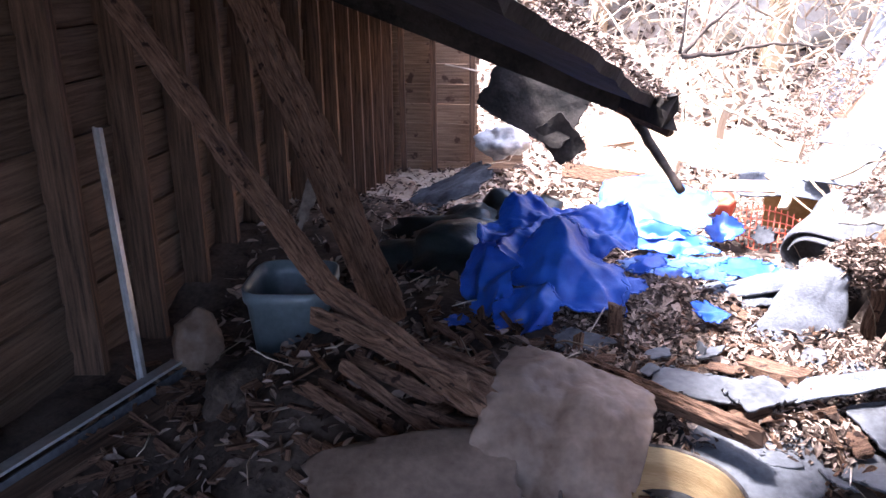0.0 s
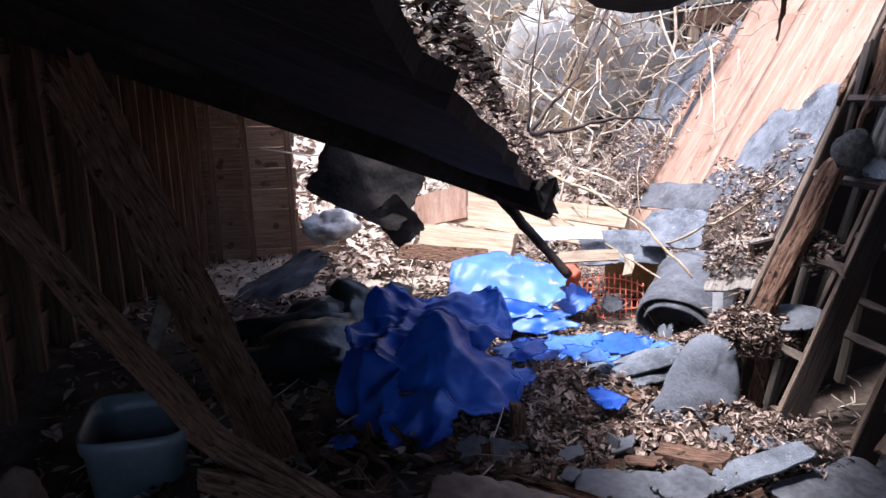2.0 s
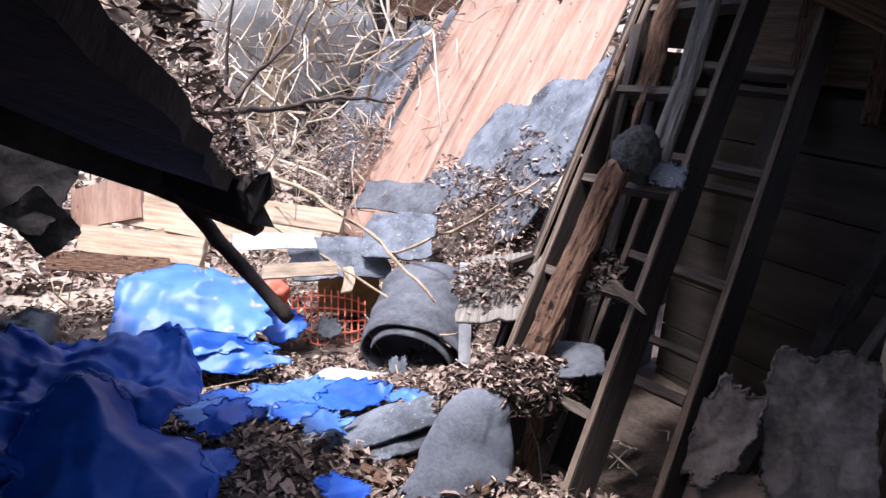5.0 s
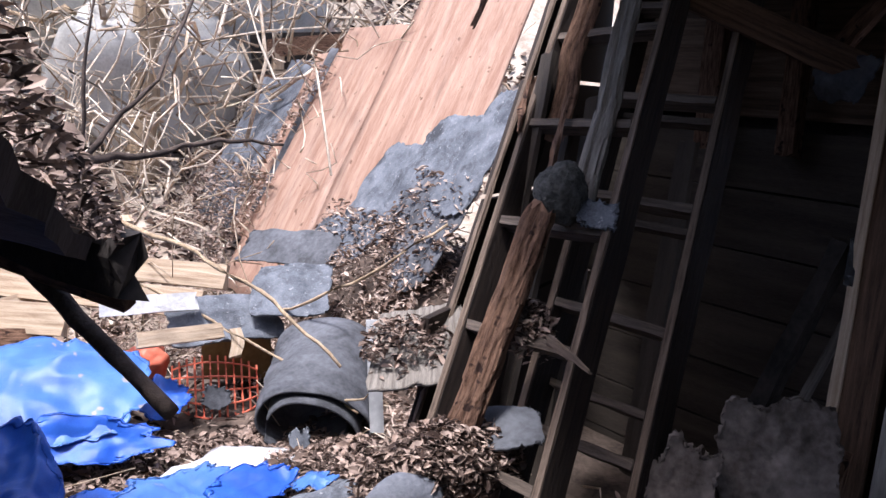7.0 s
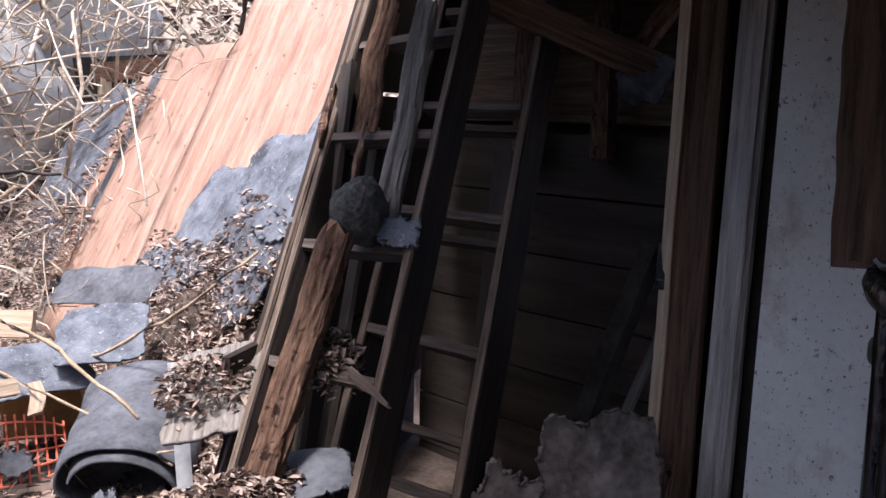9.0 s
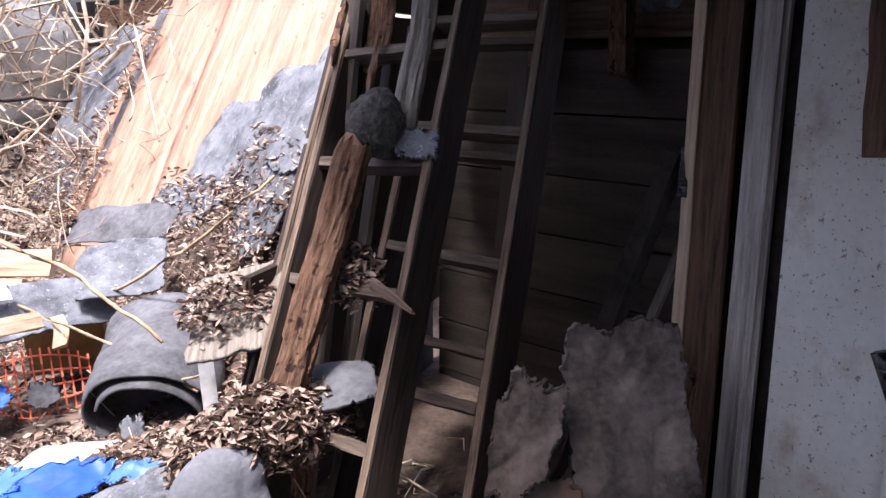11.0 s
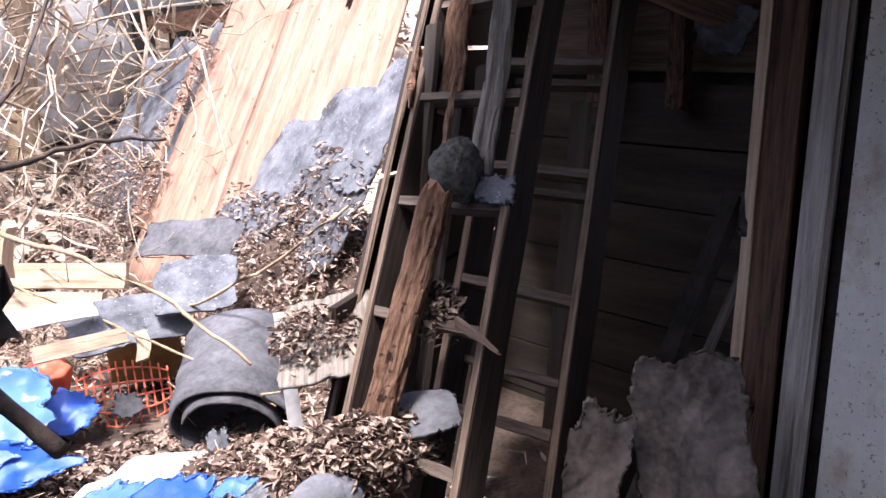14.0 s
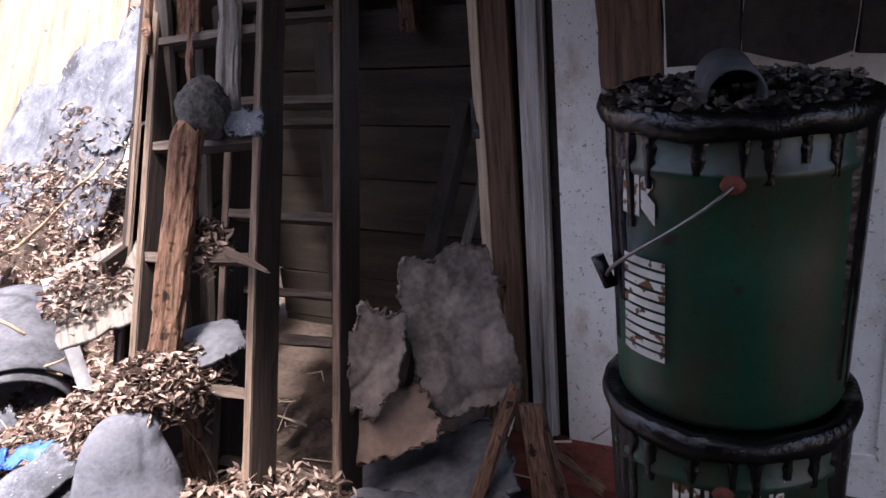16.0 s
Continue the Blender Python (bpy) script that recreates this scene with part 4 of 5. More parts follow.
def plastic_bin():
    b = thing("plastic_bin", "open grey-blue plastic bin standing by the studs", "bin", (-0.27, 2.42, 0.2))
    bm = bmesh.new()
    rings = []
    c = Vector((-0.27, 2.50, -0.01))
    for s, z in ((0.80, 0.17), (0.93, 0.37), (1.0, 0.385), (1.0, 0.42), (0.95, 0.42), (0.90, 0.37), (0.78, 0.19)):
        ring = []
        for i in range(32):
            a = 2 * math.pi * i / 32
            k = (abs(math.cos(a)) ** 5 + abs(math.sin(a)) ** 5) ** (-0.2)
            ring.append(bm.verts.new(c + Vector((math.cos(a) * k * 0.135 * s, math.sin(a) * k * 0.15 * s, z))))
        rings.append(ring)
    for p, q in zip(rings, rings[1:]):
        for i in range(32):
            bm.faces.new((p[i], p[(i + 1) % 32], q[(i + 1) % 32], q[i]))
    bm.faces.new(rings[-1])
    bm.faces.new(rings[0][::-1])
    part("tub", bm, M_BIN, b, "", True)


plastic_bin()


def lump(name, c, s, mat, label, cat, seed=0.0, rough=0.3):
    bm = bmesh.new()
    bmesh.ops.create_icosphere(bm, subdivisions=4, radius=1)
    for v in bm.verts:
        p = v.co.copy()
        q = p + Vector((seed, 0, 0))
        k = 1 + rough * noise.noise(q * 1.4) + 0.5 * rough * abs(noise.noise(q * 3.2)) + 0.2 * rough * noise.noise(q * 8)
        v.co = Vector(c) + Vector((p.x * s[0], p.y * s[1], p.z * s[2])) * k
    return tagged(part(name, bm, mat, None, "", True), label, cat)


lump("soil_lump", (-0.36, 2.22, 0.16), (0.13, 0.12, 0.10), M_SOIL, "dark crumbly lump of debris by the wall", "debris", 2)
lump("old_sack", (-0.60, 2.52, 0.16), (0.08, 0.08, 0.11), M_CARD, "dirty brown sack slumped against the wall", "sack", 5)
lump("dark_bag", (0.24, 3.82, 0.06), (0.30, 0.18, 0.15), M_BAG, "glossy black plastic bag on the litter", "bag", 9, 0.5)
lump("dark_bag", (0.50, 3.95, 0.08), (0.20, 0.16, 0.16), M_BAG, "dark blue-black plastic bag beside another bag", "bag", 14, 0.5)
lump("dark_bag", (0.22, 3.25, 0.2), (0.32, 0.26, 0.13), M_BAG, "flattened black plastic bag under the roof", "bag", 21, 0.5)
tagged(sheet("canvas_sheet", (0.12, 4.9, 0.06), (0.8, 0.2, 0.38), (-0.3, 1, 0), 0.6, 0.5, M_FELT, None, 0.03, 4, torn=0.25, n=24, thick=0.005, seed=61, crease=0.04), "grey-brown canvas draped over far debris", "canvas")
lump("white_rag", (0.45, 5.2, 0.26), (0.14, 0.1, 0.09), M_SNOW, "white plastic rag on the far debris", "rag", 33, 0.6)
flap = thing("felt_flap", "black torn roofing felt hanging from the eave beam", "felt", (0.5, 4.3, 0.9))
sheet("felt", (0.58, 4.55, 0.62), (0.9, -0.3, -0.45), (0.25, 0.2, 0.9), 0.58, 0.36, M_UNDER, flap, 0.02, 4, torn=0.10, n=30, thick=0.004, seed=66, square=10)
sheet("felt_tongue", (0.73, 4.47, 0.43), (0.7, -0.3, 0.6), (-0.5, 0.1, 0.9), 0.20, 0.26, M_UNDER, flap, 0.02, 4, torn=0.12, n=20, thick=0.004, seed=67, square=9)

# ---- foreground: drum, felt paper, planks ----
drum = thing("fibre_drum", "open pale cardboard drum with a worn rim", "drum", (0.672, 1.55, 0.0))
part("wall", lathe(bmesh.new(), [(0.178, 0.09), (0.185, 0.385), (0.187, 0.398), (0.182, 0.405), (0.178, 0.398), (0.172, 0.13), (0.0, 0.13)], (0.672, 1.55, -0.075), 56, 0.003), M_DRUM, drum, "", True)
part("rim", lathe(bmesh.new(), [(0.186, 0.391), (0.1885, 0.397), (0.187, 0.407), (0.182, 0.409), (0.180, 0.403)], (0.672, 1.55, -0.075), 56, 0.003), M_PAPER, drum, "frayed pale paper rim", True)
tagged(sheet("felt_paper", (0.51, 1.67, 0.445), (0.86, -0.22, -0.20), (-0.50, -0.70, -0.36), 0.36, 0.36, M_CARD, None, 0.03, 6, curl=0.5, curl2=2.4, torn=0.06, square=12, ridge=0.008, n=50, thick=0.005, seed=71), "curled brown roofing felt over the debris", "felt")
tagged(sheet("felt_paper", (0.20, 1.52, 0.34), (0.95, 0.2, 0.1), (-0.1, -0.8, -0.2), 0.46, 0.34, M_CARD, None, 0.014, 4, torn=0.14, square=7, n=24, thick=0.005, seed=77), "flat torn brown roofing felt on the floor", "felt")
tagged(sheet("grey_felt", (0.90, 1.78, 0.26), (0.9, -0.35, 0.0), (0.35, 0.8, 0.15), 0.42, 0.34, M_FELT, None, 0.014, 4, curl=-0.9, torn=0.15, n=24, thick=0.005, seed=79), "dark grey bent felt sheet on the floor", "felt")
rotten_log("rotten_plank", (0.60, 2.06, 0.345), (0.93, 1.74, 0.35), 0.085, 0.045, 23.0, M_ROT, "rotten split plank lying across the litter")
board_scrap = board("board_scrap", (0.02, 1.62, 0.20), (0.14, 1.68, 0.21), 0.07, 0.012, M_GREYWOOD, None, (0.3, -0.9, 0.1), 0.004, 8)
tagged(board_scrap, "small grey board scrap on dark soil", "board")
tagged(board("wood_stub", (0.71, 2.30, 0.26), (0.70, 2.30, 0.42), 0.035, 0.03, M_ROT, None, (1, 0, 0), 0.006, 8), "short rotten wooden stub standing in the litter", "stub")
tagged(board("wood_stub", (1.02, 2.12, 0.33), (1.12, 1.98, 0.36), 0.06, 0.03, M_ROT, None, (0.7, 0.7, 0), 0.007, 10), "short grooved wooden piece on the leaves", "wood piece")

rs = random.Random(41)
for k in range(16):
    p = Vector((rs.uniform(-0.05, 0.42), rs.uniform(1.62, 2.0), 0))
    p.z = ground_z(p.x, p.y) + rs.uniform(0.05, 0.16)
    d = Vector((0.75, -0.3, rs.uniform(-0.5, -0.1))).normalized() * rs.uniform(0.05, 0.14)
    tagged(board("rot_splinter", p - d, p + d, rs.uniform(0.012, 0.035), rs.uniform(0.008, 0.02), M_ROT, None, (0.2, 0.7, 0.5), 0.005, 8), "splinter of crumbled rotten rafter", "splinter", "rotten splinters")
for k in range(22):
    x, y = rs.uniform(0.75, 1.5), rs.uniform(1.7, 2.25)
    tagged(sheet("shingle_chip", (x, y, ground_z(x, y) + 0.04), (rs.uniform(-1, 1), rs.uniform(-1, 1), rs.uniform(-0.2, 0.2)), (rs.uniform(-1, 1), rs.uniform(0.2, 1), rs.uniform(0, 0.4)), rs.uniform(0.05, 0.14), rs.uniform(0.04, 0.09), M_FELT if k % 3 else M_ROT, None, 0.006, 8, torn=0.3, n=8, thick=0.005, seed=300 + k), "dark broken chip of felt in the leaves", "felt chip", "felt chips")

# ---- blue tarps ----
tagged(sheet("blue_tarp", (0.58, 2.86, 0.42), (0.75, -0.5, -0.12), (0.35, 0.85, 0.12), 0.54, 0.66, M_TARP, None, 0.04, 5, torn=0.17, n=80, thick=0.002, seed=81, ridge=0.06, crease=0.045, curl=-0.35, square=2.5), "crumpled blue plastic tarp heaped on the litter", "tarp")
tagged(sheet("blue_tarp", (0.60, 2.56, 0.40), (0.5, -0.6, -0.35), (0.7, 0.45, 0.1), 0.46, 0.34, M_TARP, None, 0.03, 4, torn=0.21, n=60, thick=0.002, seed=83, ridge=0.06, crease=0.045, square=2), "folded point of crumpled blue tarp", "tarp")
tagged(sheet("blue_tarp", (0.37, 2.60, 0.34), (0.1, -0.7, -0.3), (0.6, 0.1, 0.5), 0.34, 0.24, M_TARP, None, 0.03, 4, torn=0.21, n=36, thick=0.002, seed=85, ridge=0.06, crease=0.045, square=2), "blue tarp fold sliding off the heap", "tarp")
tagged(sheet("blue_tarp", (0.46, 2.40, 0.34), (0.9, -0.3, 0.0), (0.2, 0.6, 0.5), 0.24, 0.20, M_TARP, None, 0.02, 5, torn=0.17, n=32, thick=0.002, seed=87, ridge=0.06, crease=0.045, curl=-1.2, square=2), "bulging scrap of blue tarp on the floor", "tarp")
tagged(sheet("blue_tarp_scrap", (0.25, 2.38, 0.33), (0.9, -0.3, 0), (0.2, 0.7, 0.4), 0.10, 0.09, M_TARP, None, 0.01, 8, torn=0.4, n=16, thick=0.002, seed=88, crease=0.05, square=1.5), "small blue tarp corner on dark litter", "tarp")
tagged(sheet("faded_blue_tarp", (1.10, 3.74, 0.31), (0.85, -0.45, -0.05), (0.3, 0.8, 0.35), 0.58, 0.50, M_TARP2, None, 0.02, 4, curl=-0.5, curl2=-0.8, torn=0.2, n=44, thick=0.002, seed=91, ridge=0.035, crease=0.02, square=2.6), "sunlit pale blue tarp over a mound", "tarp")
tagged(sheet("blue_tarp_fold", (1.08, 3.52, 0.21), (0.85, -0.4, -0.08), (0.2, 0.5, 0.6), 0.55, 0.16, M_TARP, None, 0.02, 5, torn=0.3, n=30, thick=0.002, seed=93, crease=0.06, square=2), "blue tarp hem hanging below the mound", "tarp")
tagged(sheet("blue_tarp_fold", (1.42, 3.74, 0.19), (0.85, -0.4, 0), (0.2, 0.6, 0.5), 0.2, 0.18, M_TARP, None, 0.02, 5, torn=0.3, n=24, thick=0.002, seed=95, crease=0.06, square=2), "blue tarp fold beside the orange netting", "tarp")
for k, (x, y, sx, sy, mt) in enumerate([(0.98, 3.02, 0.26, 0.16, M_TARP), (1.14, 2.96, 0.34, 0.22, M_TARP2), (1.22, 2.80, 0.26, 0.16, M_TARP), (0.88, 2.76, 0.16, 0.12, M_TARP), (1.06, 2.78, 0.14, 0.10, M_TARP), (0.90, 2.95, 0.22, 0.16, M_TARP2), (1.06, 2.62, 0.16, 0.10, M_TARP2), (1.0, 2.40, 0.13, 0.11, M_TARP), (0.80, 2.60, 0.12, 0.1, M_TARP), (1.33, 2.72, 0.14, 0.08, M_TARP2)]):
    z = ground_z(x, y)
    tagged(sheet("tarp_scrap", (x, y, z + 0.06), (0.9, -0.3 + 0.2 * k % 0.7, 0.05), (0.3, 0.9, 0.15), sx, sy, mt, None, 0.015, 6, torn=0.4, n=26, thick=0.002, seed=100 + k, ridge=0.03, crease=0.02, square=2), "torn scrap of blue tarp half buried in leaves", "tarp scrap", "tarp scraps")

# ---- net, roll, shingles and lumber ----
def netting():
    t = thing("orange_netting", "balled orange plastic safety netting", "netting", (1.63, 3.8, 0.05))
    bm = bmesh.new()
    c = Vector((1.62, 3.78, 0.165))

    def q(i, j):
        u, v = i / 11 * 2 - 1, j / 9 * 2 - 1
        p = c + Vector((0.86, -0.5, 0)) * u * 0.14 + Vector((0.1, 0.3, 0.95)) * v * 0.105 * math.sqrt(max(0.1, 1 - 0.6 * u * u))
        return p + Vector((-0.45, -0.85, 0.25)) * (0.05 * (1 - u * u) + 0.02 * noise.noise(Vector((u * 3, v * 3, 2))))
    for i in range(0, 12):
        tube(bm, [q(i, j) for j in range(10)], 0.0036, 0.0036, 4)
    for j in range(0, 10, 2):
        tube(bm, [q(i, j) for i in range(12)], 0.0036, 0.0036, 4)
    part("mesh", bm, M_ORANGE, t)
    return t


netting()
tagged(sheet("felt_chip", (1.585, 3.70, 0.155), (0.9, -0.4, -0.2), (0.2, 0.3, 0.9), 0.11, 0.09, M_FELT, None, 0.004, 6, torn=0.35, n=14, thick=0.005, seed=121), "dark felt chip lying on the netting", "felt")
box = board("ochre_box", (1.70, 4.02, 0.20), (1.90, 3.90, 0.20), 0.16, 0.14, M_YELLOW, None, (0, 0, 1), 0.004, 5)
tagged(box, "faded ochre box under the debris", "box")
lump("red_bag", (1.44, 3.92, 0.24), (0.07, 0.06, 0.06), M_ORANGE, "red-orange plastic bundle under the boards", "bundle", 44)


def felt_roll():
    t = thing("felt_roll", "collapsed black roofing felt roll, open at one end", "felt roll", (1.75, 3.4, 0.08))
    ax = Vector((0.62, 0.70, 0.22)).normalized()
    s = Vector((0.75, -0.66, 0)).normalized()
    u = s.cross(ax)
    if u.z < 0:
        u = -u
    c0 = Vector((1.655, 3.26, 0.20))
    for name, r0, turn, start in (("outer_wrap", 1.0, 4.4, -0.6), ("inner_wrap", 0.80, 3.0, -0.2), ("bottom_wrap", 0.86, 1.9, 3.7)):
        bm = bmesh.new()
        n, m = 44, 14
        g = {}
        for i in range(n + 1):
            a = start + turn * i / n
            rr = 0.135 * r0 * (1 - 0.12 * i / n)
            for j in range(m + 1):
                p = c0 + ax * (0.46 * j / m - (0.03 if r0 < 1 else 0.0)) + s * math.cos(a) * rr * 1.35 + u * math.sin(a) * rr * 0.85
                p += u * 0.025 * noise.noise(p * 6) + s * 0.025 * noise.noise(p * 7 + Vector((4, 0, 0)))
                g[i, j] = bm.verts.new(p)
        for i in range(n):
            for j in range(m):
                bm.faces.new((g[i, j], g[i + 1, j], g[i + 1, j + 1], g[i, j + 1]))
        part(name, bm, M_FELT, t, "", True, 0.006)


felt_roll()
tagged(sheet("felt_tongue", (1.575, 3.16, 0.17), (0.55, -0.6, 0.25), (0.3, 0.35, 0.85), 0.07, 0.16, M_SLATE, None, 0.006, 7, torn=0.25, n=18, thick=0.006, seed=161, ridge=0.006), "narrow granular felt strip hanging from the roll", "felt")


def felt_hump():
    """A stiff grey felt fold standing on edge: broad foot, narrow leaning top."""
    bm = bmesh.new()
    lay = bm.loops.layers.uv.verify()
    n, m = 30, 48
    g = {}
    for i in range(n + 1):
        f = i / n
        half = 0.125 * (1 - 0.45 * f) * math.sqrt(max(0.0, 1 - f ** 6)) + 0.004
        for j in range(m):
            a = 2 * math.pi * j / m
            x = math.cos(a) * half + 0.055 * f
            y = math.sin(a) * half * 0.34 + 0.075 * f
            p = Vector((1.215, 2.345, 0.27)) + Vector((0.9, -0.42, 0)) * x + Vector((0.42, 0.9, 0)) * y + Vector((0, 0, 0.245 * f))
            g[i, j] = bm.verts.new(p + Vector((0, 0, 0.05)) * noise.noise(p * 8) * f + Vector((0.02, -0.015, 0)) * noise.noise(p * 7) + Vector((0.3, -0.9, 0)) * (0.02 * abs(noise.noise(p * 9)) - 0.005 * math.exp(-((x - 0.07) / 0.005) ** 2)))
    for i in range(n):
        for j in range(m):
            f = bm.faces.new((g[i, j], g[i, (j + 1) % m], g[i + 1, (j + 1) % m], g[i + 1, j]))
            for lp in f.loops:
                lp[lay].uv = (lp.vert.co.x, lp.vert.co.z)
    bm.faces.new([g[n, j] for j in range(m)])
    return tagged(part("grey_felt_hump", bm, M_GREYBAG, None, "", True), "bulging grey felt hump standing in leaves", "felt")


felt_hump()
for k, (c, ax, ay, sx, sy, mt) in enumerate([
        ((1.15, 2.60, 0.355), (0.9, -0.35, 0.28), (0.3, 0.9, 0.1), 0.42, 0.13, M_SLATE), ((1.20, 2.53, 0.345), (0.9, -0.3, 0.25), (0.3, 0.9, 0.1), 0.26, 0.09, M_SLATE),
        ((1.20, 1.96, 0.36), (0.95, 0.1, 0.15), (0.1, 0.9, 0.2), 0.28, 0.07, M_SLATE), ((1.0, 1.95, 0.34), (0.9, 0.4, 0), (-0.3, 0.9, 0.1), 0.16, 0.12, M_FELT),
        ((0.60, 2.22, 0.33), (0.6, -0.6, 0.1), (0.6, 0.6, 0.3), 0.20, 0.10, M_FELT), ((0.86, 2.0, 0.33), (0.9, -0.3, 0), (0.3, 0.9, 0.1), 0.22, 0.12, M_FELT),
        ((1.38, 1.86, 0.30), (0.9, 0.2, 0.0), (-0.2, 0.9, 0.1), 0.34, 0.26, M_FELT), ((1.24, 1.72, 0.26), (0.6, -0.7, 0.1), (0.6, 0.6, 0.1), 0.24, 0.13, M_FELT),
        ((1.70, 3.86, 0.37), (0.95, -0.2, 0.0), (0.2, 0.7, 0.5), 0.42, 0.22, M_SLATE), ((1.92, 3.80, 0.46), (0.7, -0.6, 0.1), (0.3, 0.8, 0.4), 0.30, 0.28, M_SLATE),
        ((2.2, 4.3, 0.50), (0.3, -0.9, 0.1), (0.6, 0.2, 0.5), 0.55, 0.2, M_FELT), ((1.62, 2.74, 0.60), (0.55, 0.6, 0.35), (0.6, -0.5, 0.2), 0.30, 0.24, M_GREYWOOD), ((1.56, 2.37, 0.545), (0.7, -0.6, 0.1), (0.5, 0.6, 0.25), 0.13, 0.13, M_FELT)]):
    tagged(sheet("shingle_piece", c, ax, ay, sx, sy, mt, None, 0.012, 6, curl=-0.3, torn=0.11, n=24, thick=0.007, seed=140 + k, ridge=0.006, square=9), "loose broken grey roofing shingle among the debris", "shingle", "loose shingles")
tagged(board("felt_batten", (1.605, 2.86, 0.34), (1.66, 2.97, 0.60), 0.035, 0.012, M_METAL, None, (0.8, -0.5, 0), 0.001, 4), "grey metal strip standing by the panel", "metal strip")
for a, b, w, tk, mt in [((1.05, 5.1, 0.33), (1.75, 4.15, 0.34), 0.11, 0.04, M_PALE), ((1.20, 5.35, 0.36), (1.95, 4.35, 0.38), 0.10, 0.04, M_PALE), ((1.36, 3.80, 0.36), (1.62, 3.74, 0.37), 0.05, 0.04, M_PALE), ((0.95, 5.0, 0.22), (1.35, 4.45, 0.26), 0.12, 0.03, M_PALE), ((1.15, 4.75, 0.24), (1.55, 4.75, 0.30), 0.09, 0.03, M_PALE), ((0.95, 5.2, 0.3), (1.2, 4.9, 0.42), 0.2, 0.02, M_PLY), ((1.66, 3.72, 0.28), (1.68, 3.76, 0.36), 0.04, 0.04, M_PALE), ((1.30, 3.95, 0.44), (1.60, 3.88, 0.44), 0.06, 0.02, M_SNOW), ((1.6, 4.6, 0.42), (1.62, 4.55, 0.62), 0.06, 0.04, M_PALE), ((0.8, 4.9, 0.15), (1.3, 4.5, 0.18), 0.08, 0.03, M_ROT)]:
    tagged(board("loose_lumber", a, b, w, tk, mt, None, (0.2, 0.4, 1), 0.003, 8, 0.01), "pale sunlit piece of broken lumber in the debris", "lumber", "broken lumber")
lump("plaster_patch", (1.42, 3.18, 0.13), (0.26, 0.15, 0.045), M_SNOW, "white crumbled plaster spread on the leaves", "plaster", 55, 0.6)

# ---- sticks and branches ----
brown_stick = part("dangling_stick", tube(bmesh.new(), bend((0.80, 2.86, 0.87), (0.889, 2.441, 0.712), 12, 0.004, 0, 3), 0.017, 0.013, 8, 0.3), M_BARK, None, "", True)
tagged(brown_stick, "dark broken stick hanging below the roof tip", "stick")
for k, (pts, r) in enumerate([([(1.06, 3.31, 0.99), (1.20, 3.30, 1.0), (1.38, 3.28, 1.04), (1.55, 3.25, 1.03)], 0.011), ([(1.06, 3.31, 0.99), (1.14, 3.34, 1.08), (1.26, 3.37, 1.18), (1.5, 3.6, 1.5)], 0.009), ([(1.05, 3.30, 1.0), (1.06, 3.3, 1.2), (1.12, 3.35, 1.5)], 0.006),
                              ([(1.30, 3.80, 0.76), (1.42, 3.5, 0.70), (1.5, 3.2, 0.62), (1.55, 2.95, 0.50)], 0.012), ([(1.80, 4.15, 0.32), (1.86, 3.7, 0.42), (1.88, 3.3, 0.62), (1.93, 3.0, 0.83)], 0.011),
                              ([(1.50, 4.5, 0.45), (1.6, 4.0, 0.40), (1.70, 3.5, 0.33), (1.75, 3.14, 0.26)], 0.010), ([(1.73, 3.2, 0.28), (1.70, 2.95, 0.42), (1.69, 2.72, 0.56)], 0.006)]):
    fine = []
    for a, b in zip(pts, pts[1:]):
        fine += bend(a, b, 6, 0.008 if k < 3 else 0.02, 0, k * 3.1)[:-1]
    fine.append(Vector(pts[-1]))
    tagged(part("fallen_branch", tube(bmesh.new(), fine, r * (1 if k < 3 else 0.65), r * 0.35, 6, 0.4), M_BARK if k < 3 else M_TREE, None, "", True), "thin bare fallen branch across the debris", "branch", "fallen branches")

# ---- leaves, needles and twigs ----
def leaf_mesh(name, places, label, mat, size=(0.018, 0.05), parent=None, seed=1, lift=0.012, slim=(0.25, 0.6)):
    rnd = np.random.RandomState(seed)
    n = len(places)
    P = np.array(places, float)
    ln = rnd.uniform(size[0], size[1], n)
    wd = ln * rnd.uniform(slim[0], slim[1], n)
    yaw, tilt, tip = rnd.uniform(0, 6.283, n), rnd.normal(0, 0.45, n), rnd.normal(0, 0.45, n)
    fold = rnd.uniform(0.05, 0.55, n)
    base = np.array([(-0.5, 0, 0), (-0.15, -0.5, 1), (-0.15, 0.5, 1), (0.15, 0, 0), (0.2, -0.42, 1), (0.2, 0.42, 1), (0.5, 0, 0.2)])
    x = base[None, :, 0] * ln[:, None]
    y = base[None, :, 1] * wd[:, None]
    z = base[None, :, 2] * (wd * fold)[:, None]
    ct, st = np.cos(tilt)[:, None], np.sin(tilt)[:, None]
    x, z = x * ct - z * st, x * st + z * ct
    cp, sp = np.cos(tip)[:, None], np.sin(tip)[:, None]
    y, z = y * cp - z * sp, y * sp + z * cp
    cy, sy = np.cos(yaw)[:, None], np.sin(yaw)[:, None]
    x, y = x * cy - y * sy, x * sy + y * cy
    V = np.stack([x + P[:, :1], y + P[:, 1:2], z + P[:, 2:3] + lift], -1).reshape(-1, 3)
    F0 = [(0, 1, 3), (0, 3, 2), (1, 4, 3), (3, 5, 2), (4, 6, 3), (3, 6, 5)]
    faces = [tuple(k * 7 + q for q in f) for k in range(n) for f in F0]
    me = bpy.data.meshes.new(name)
    me.from_pydata(V.tolist(), [], faces)
    me.materials.append(mat)
    ob = new(name, me)
    if parent is not None:
        ob.parent = parent
    return tagged(ob, label, "leaves", kind="stuff")


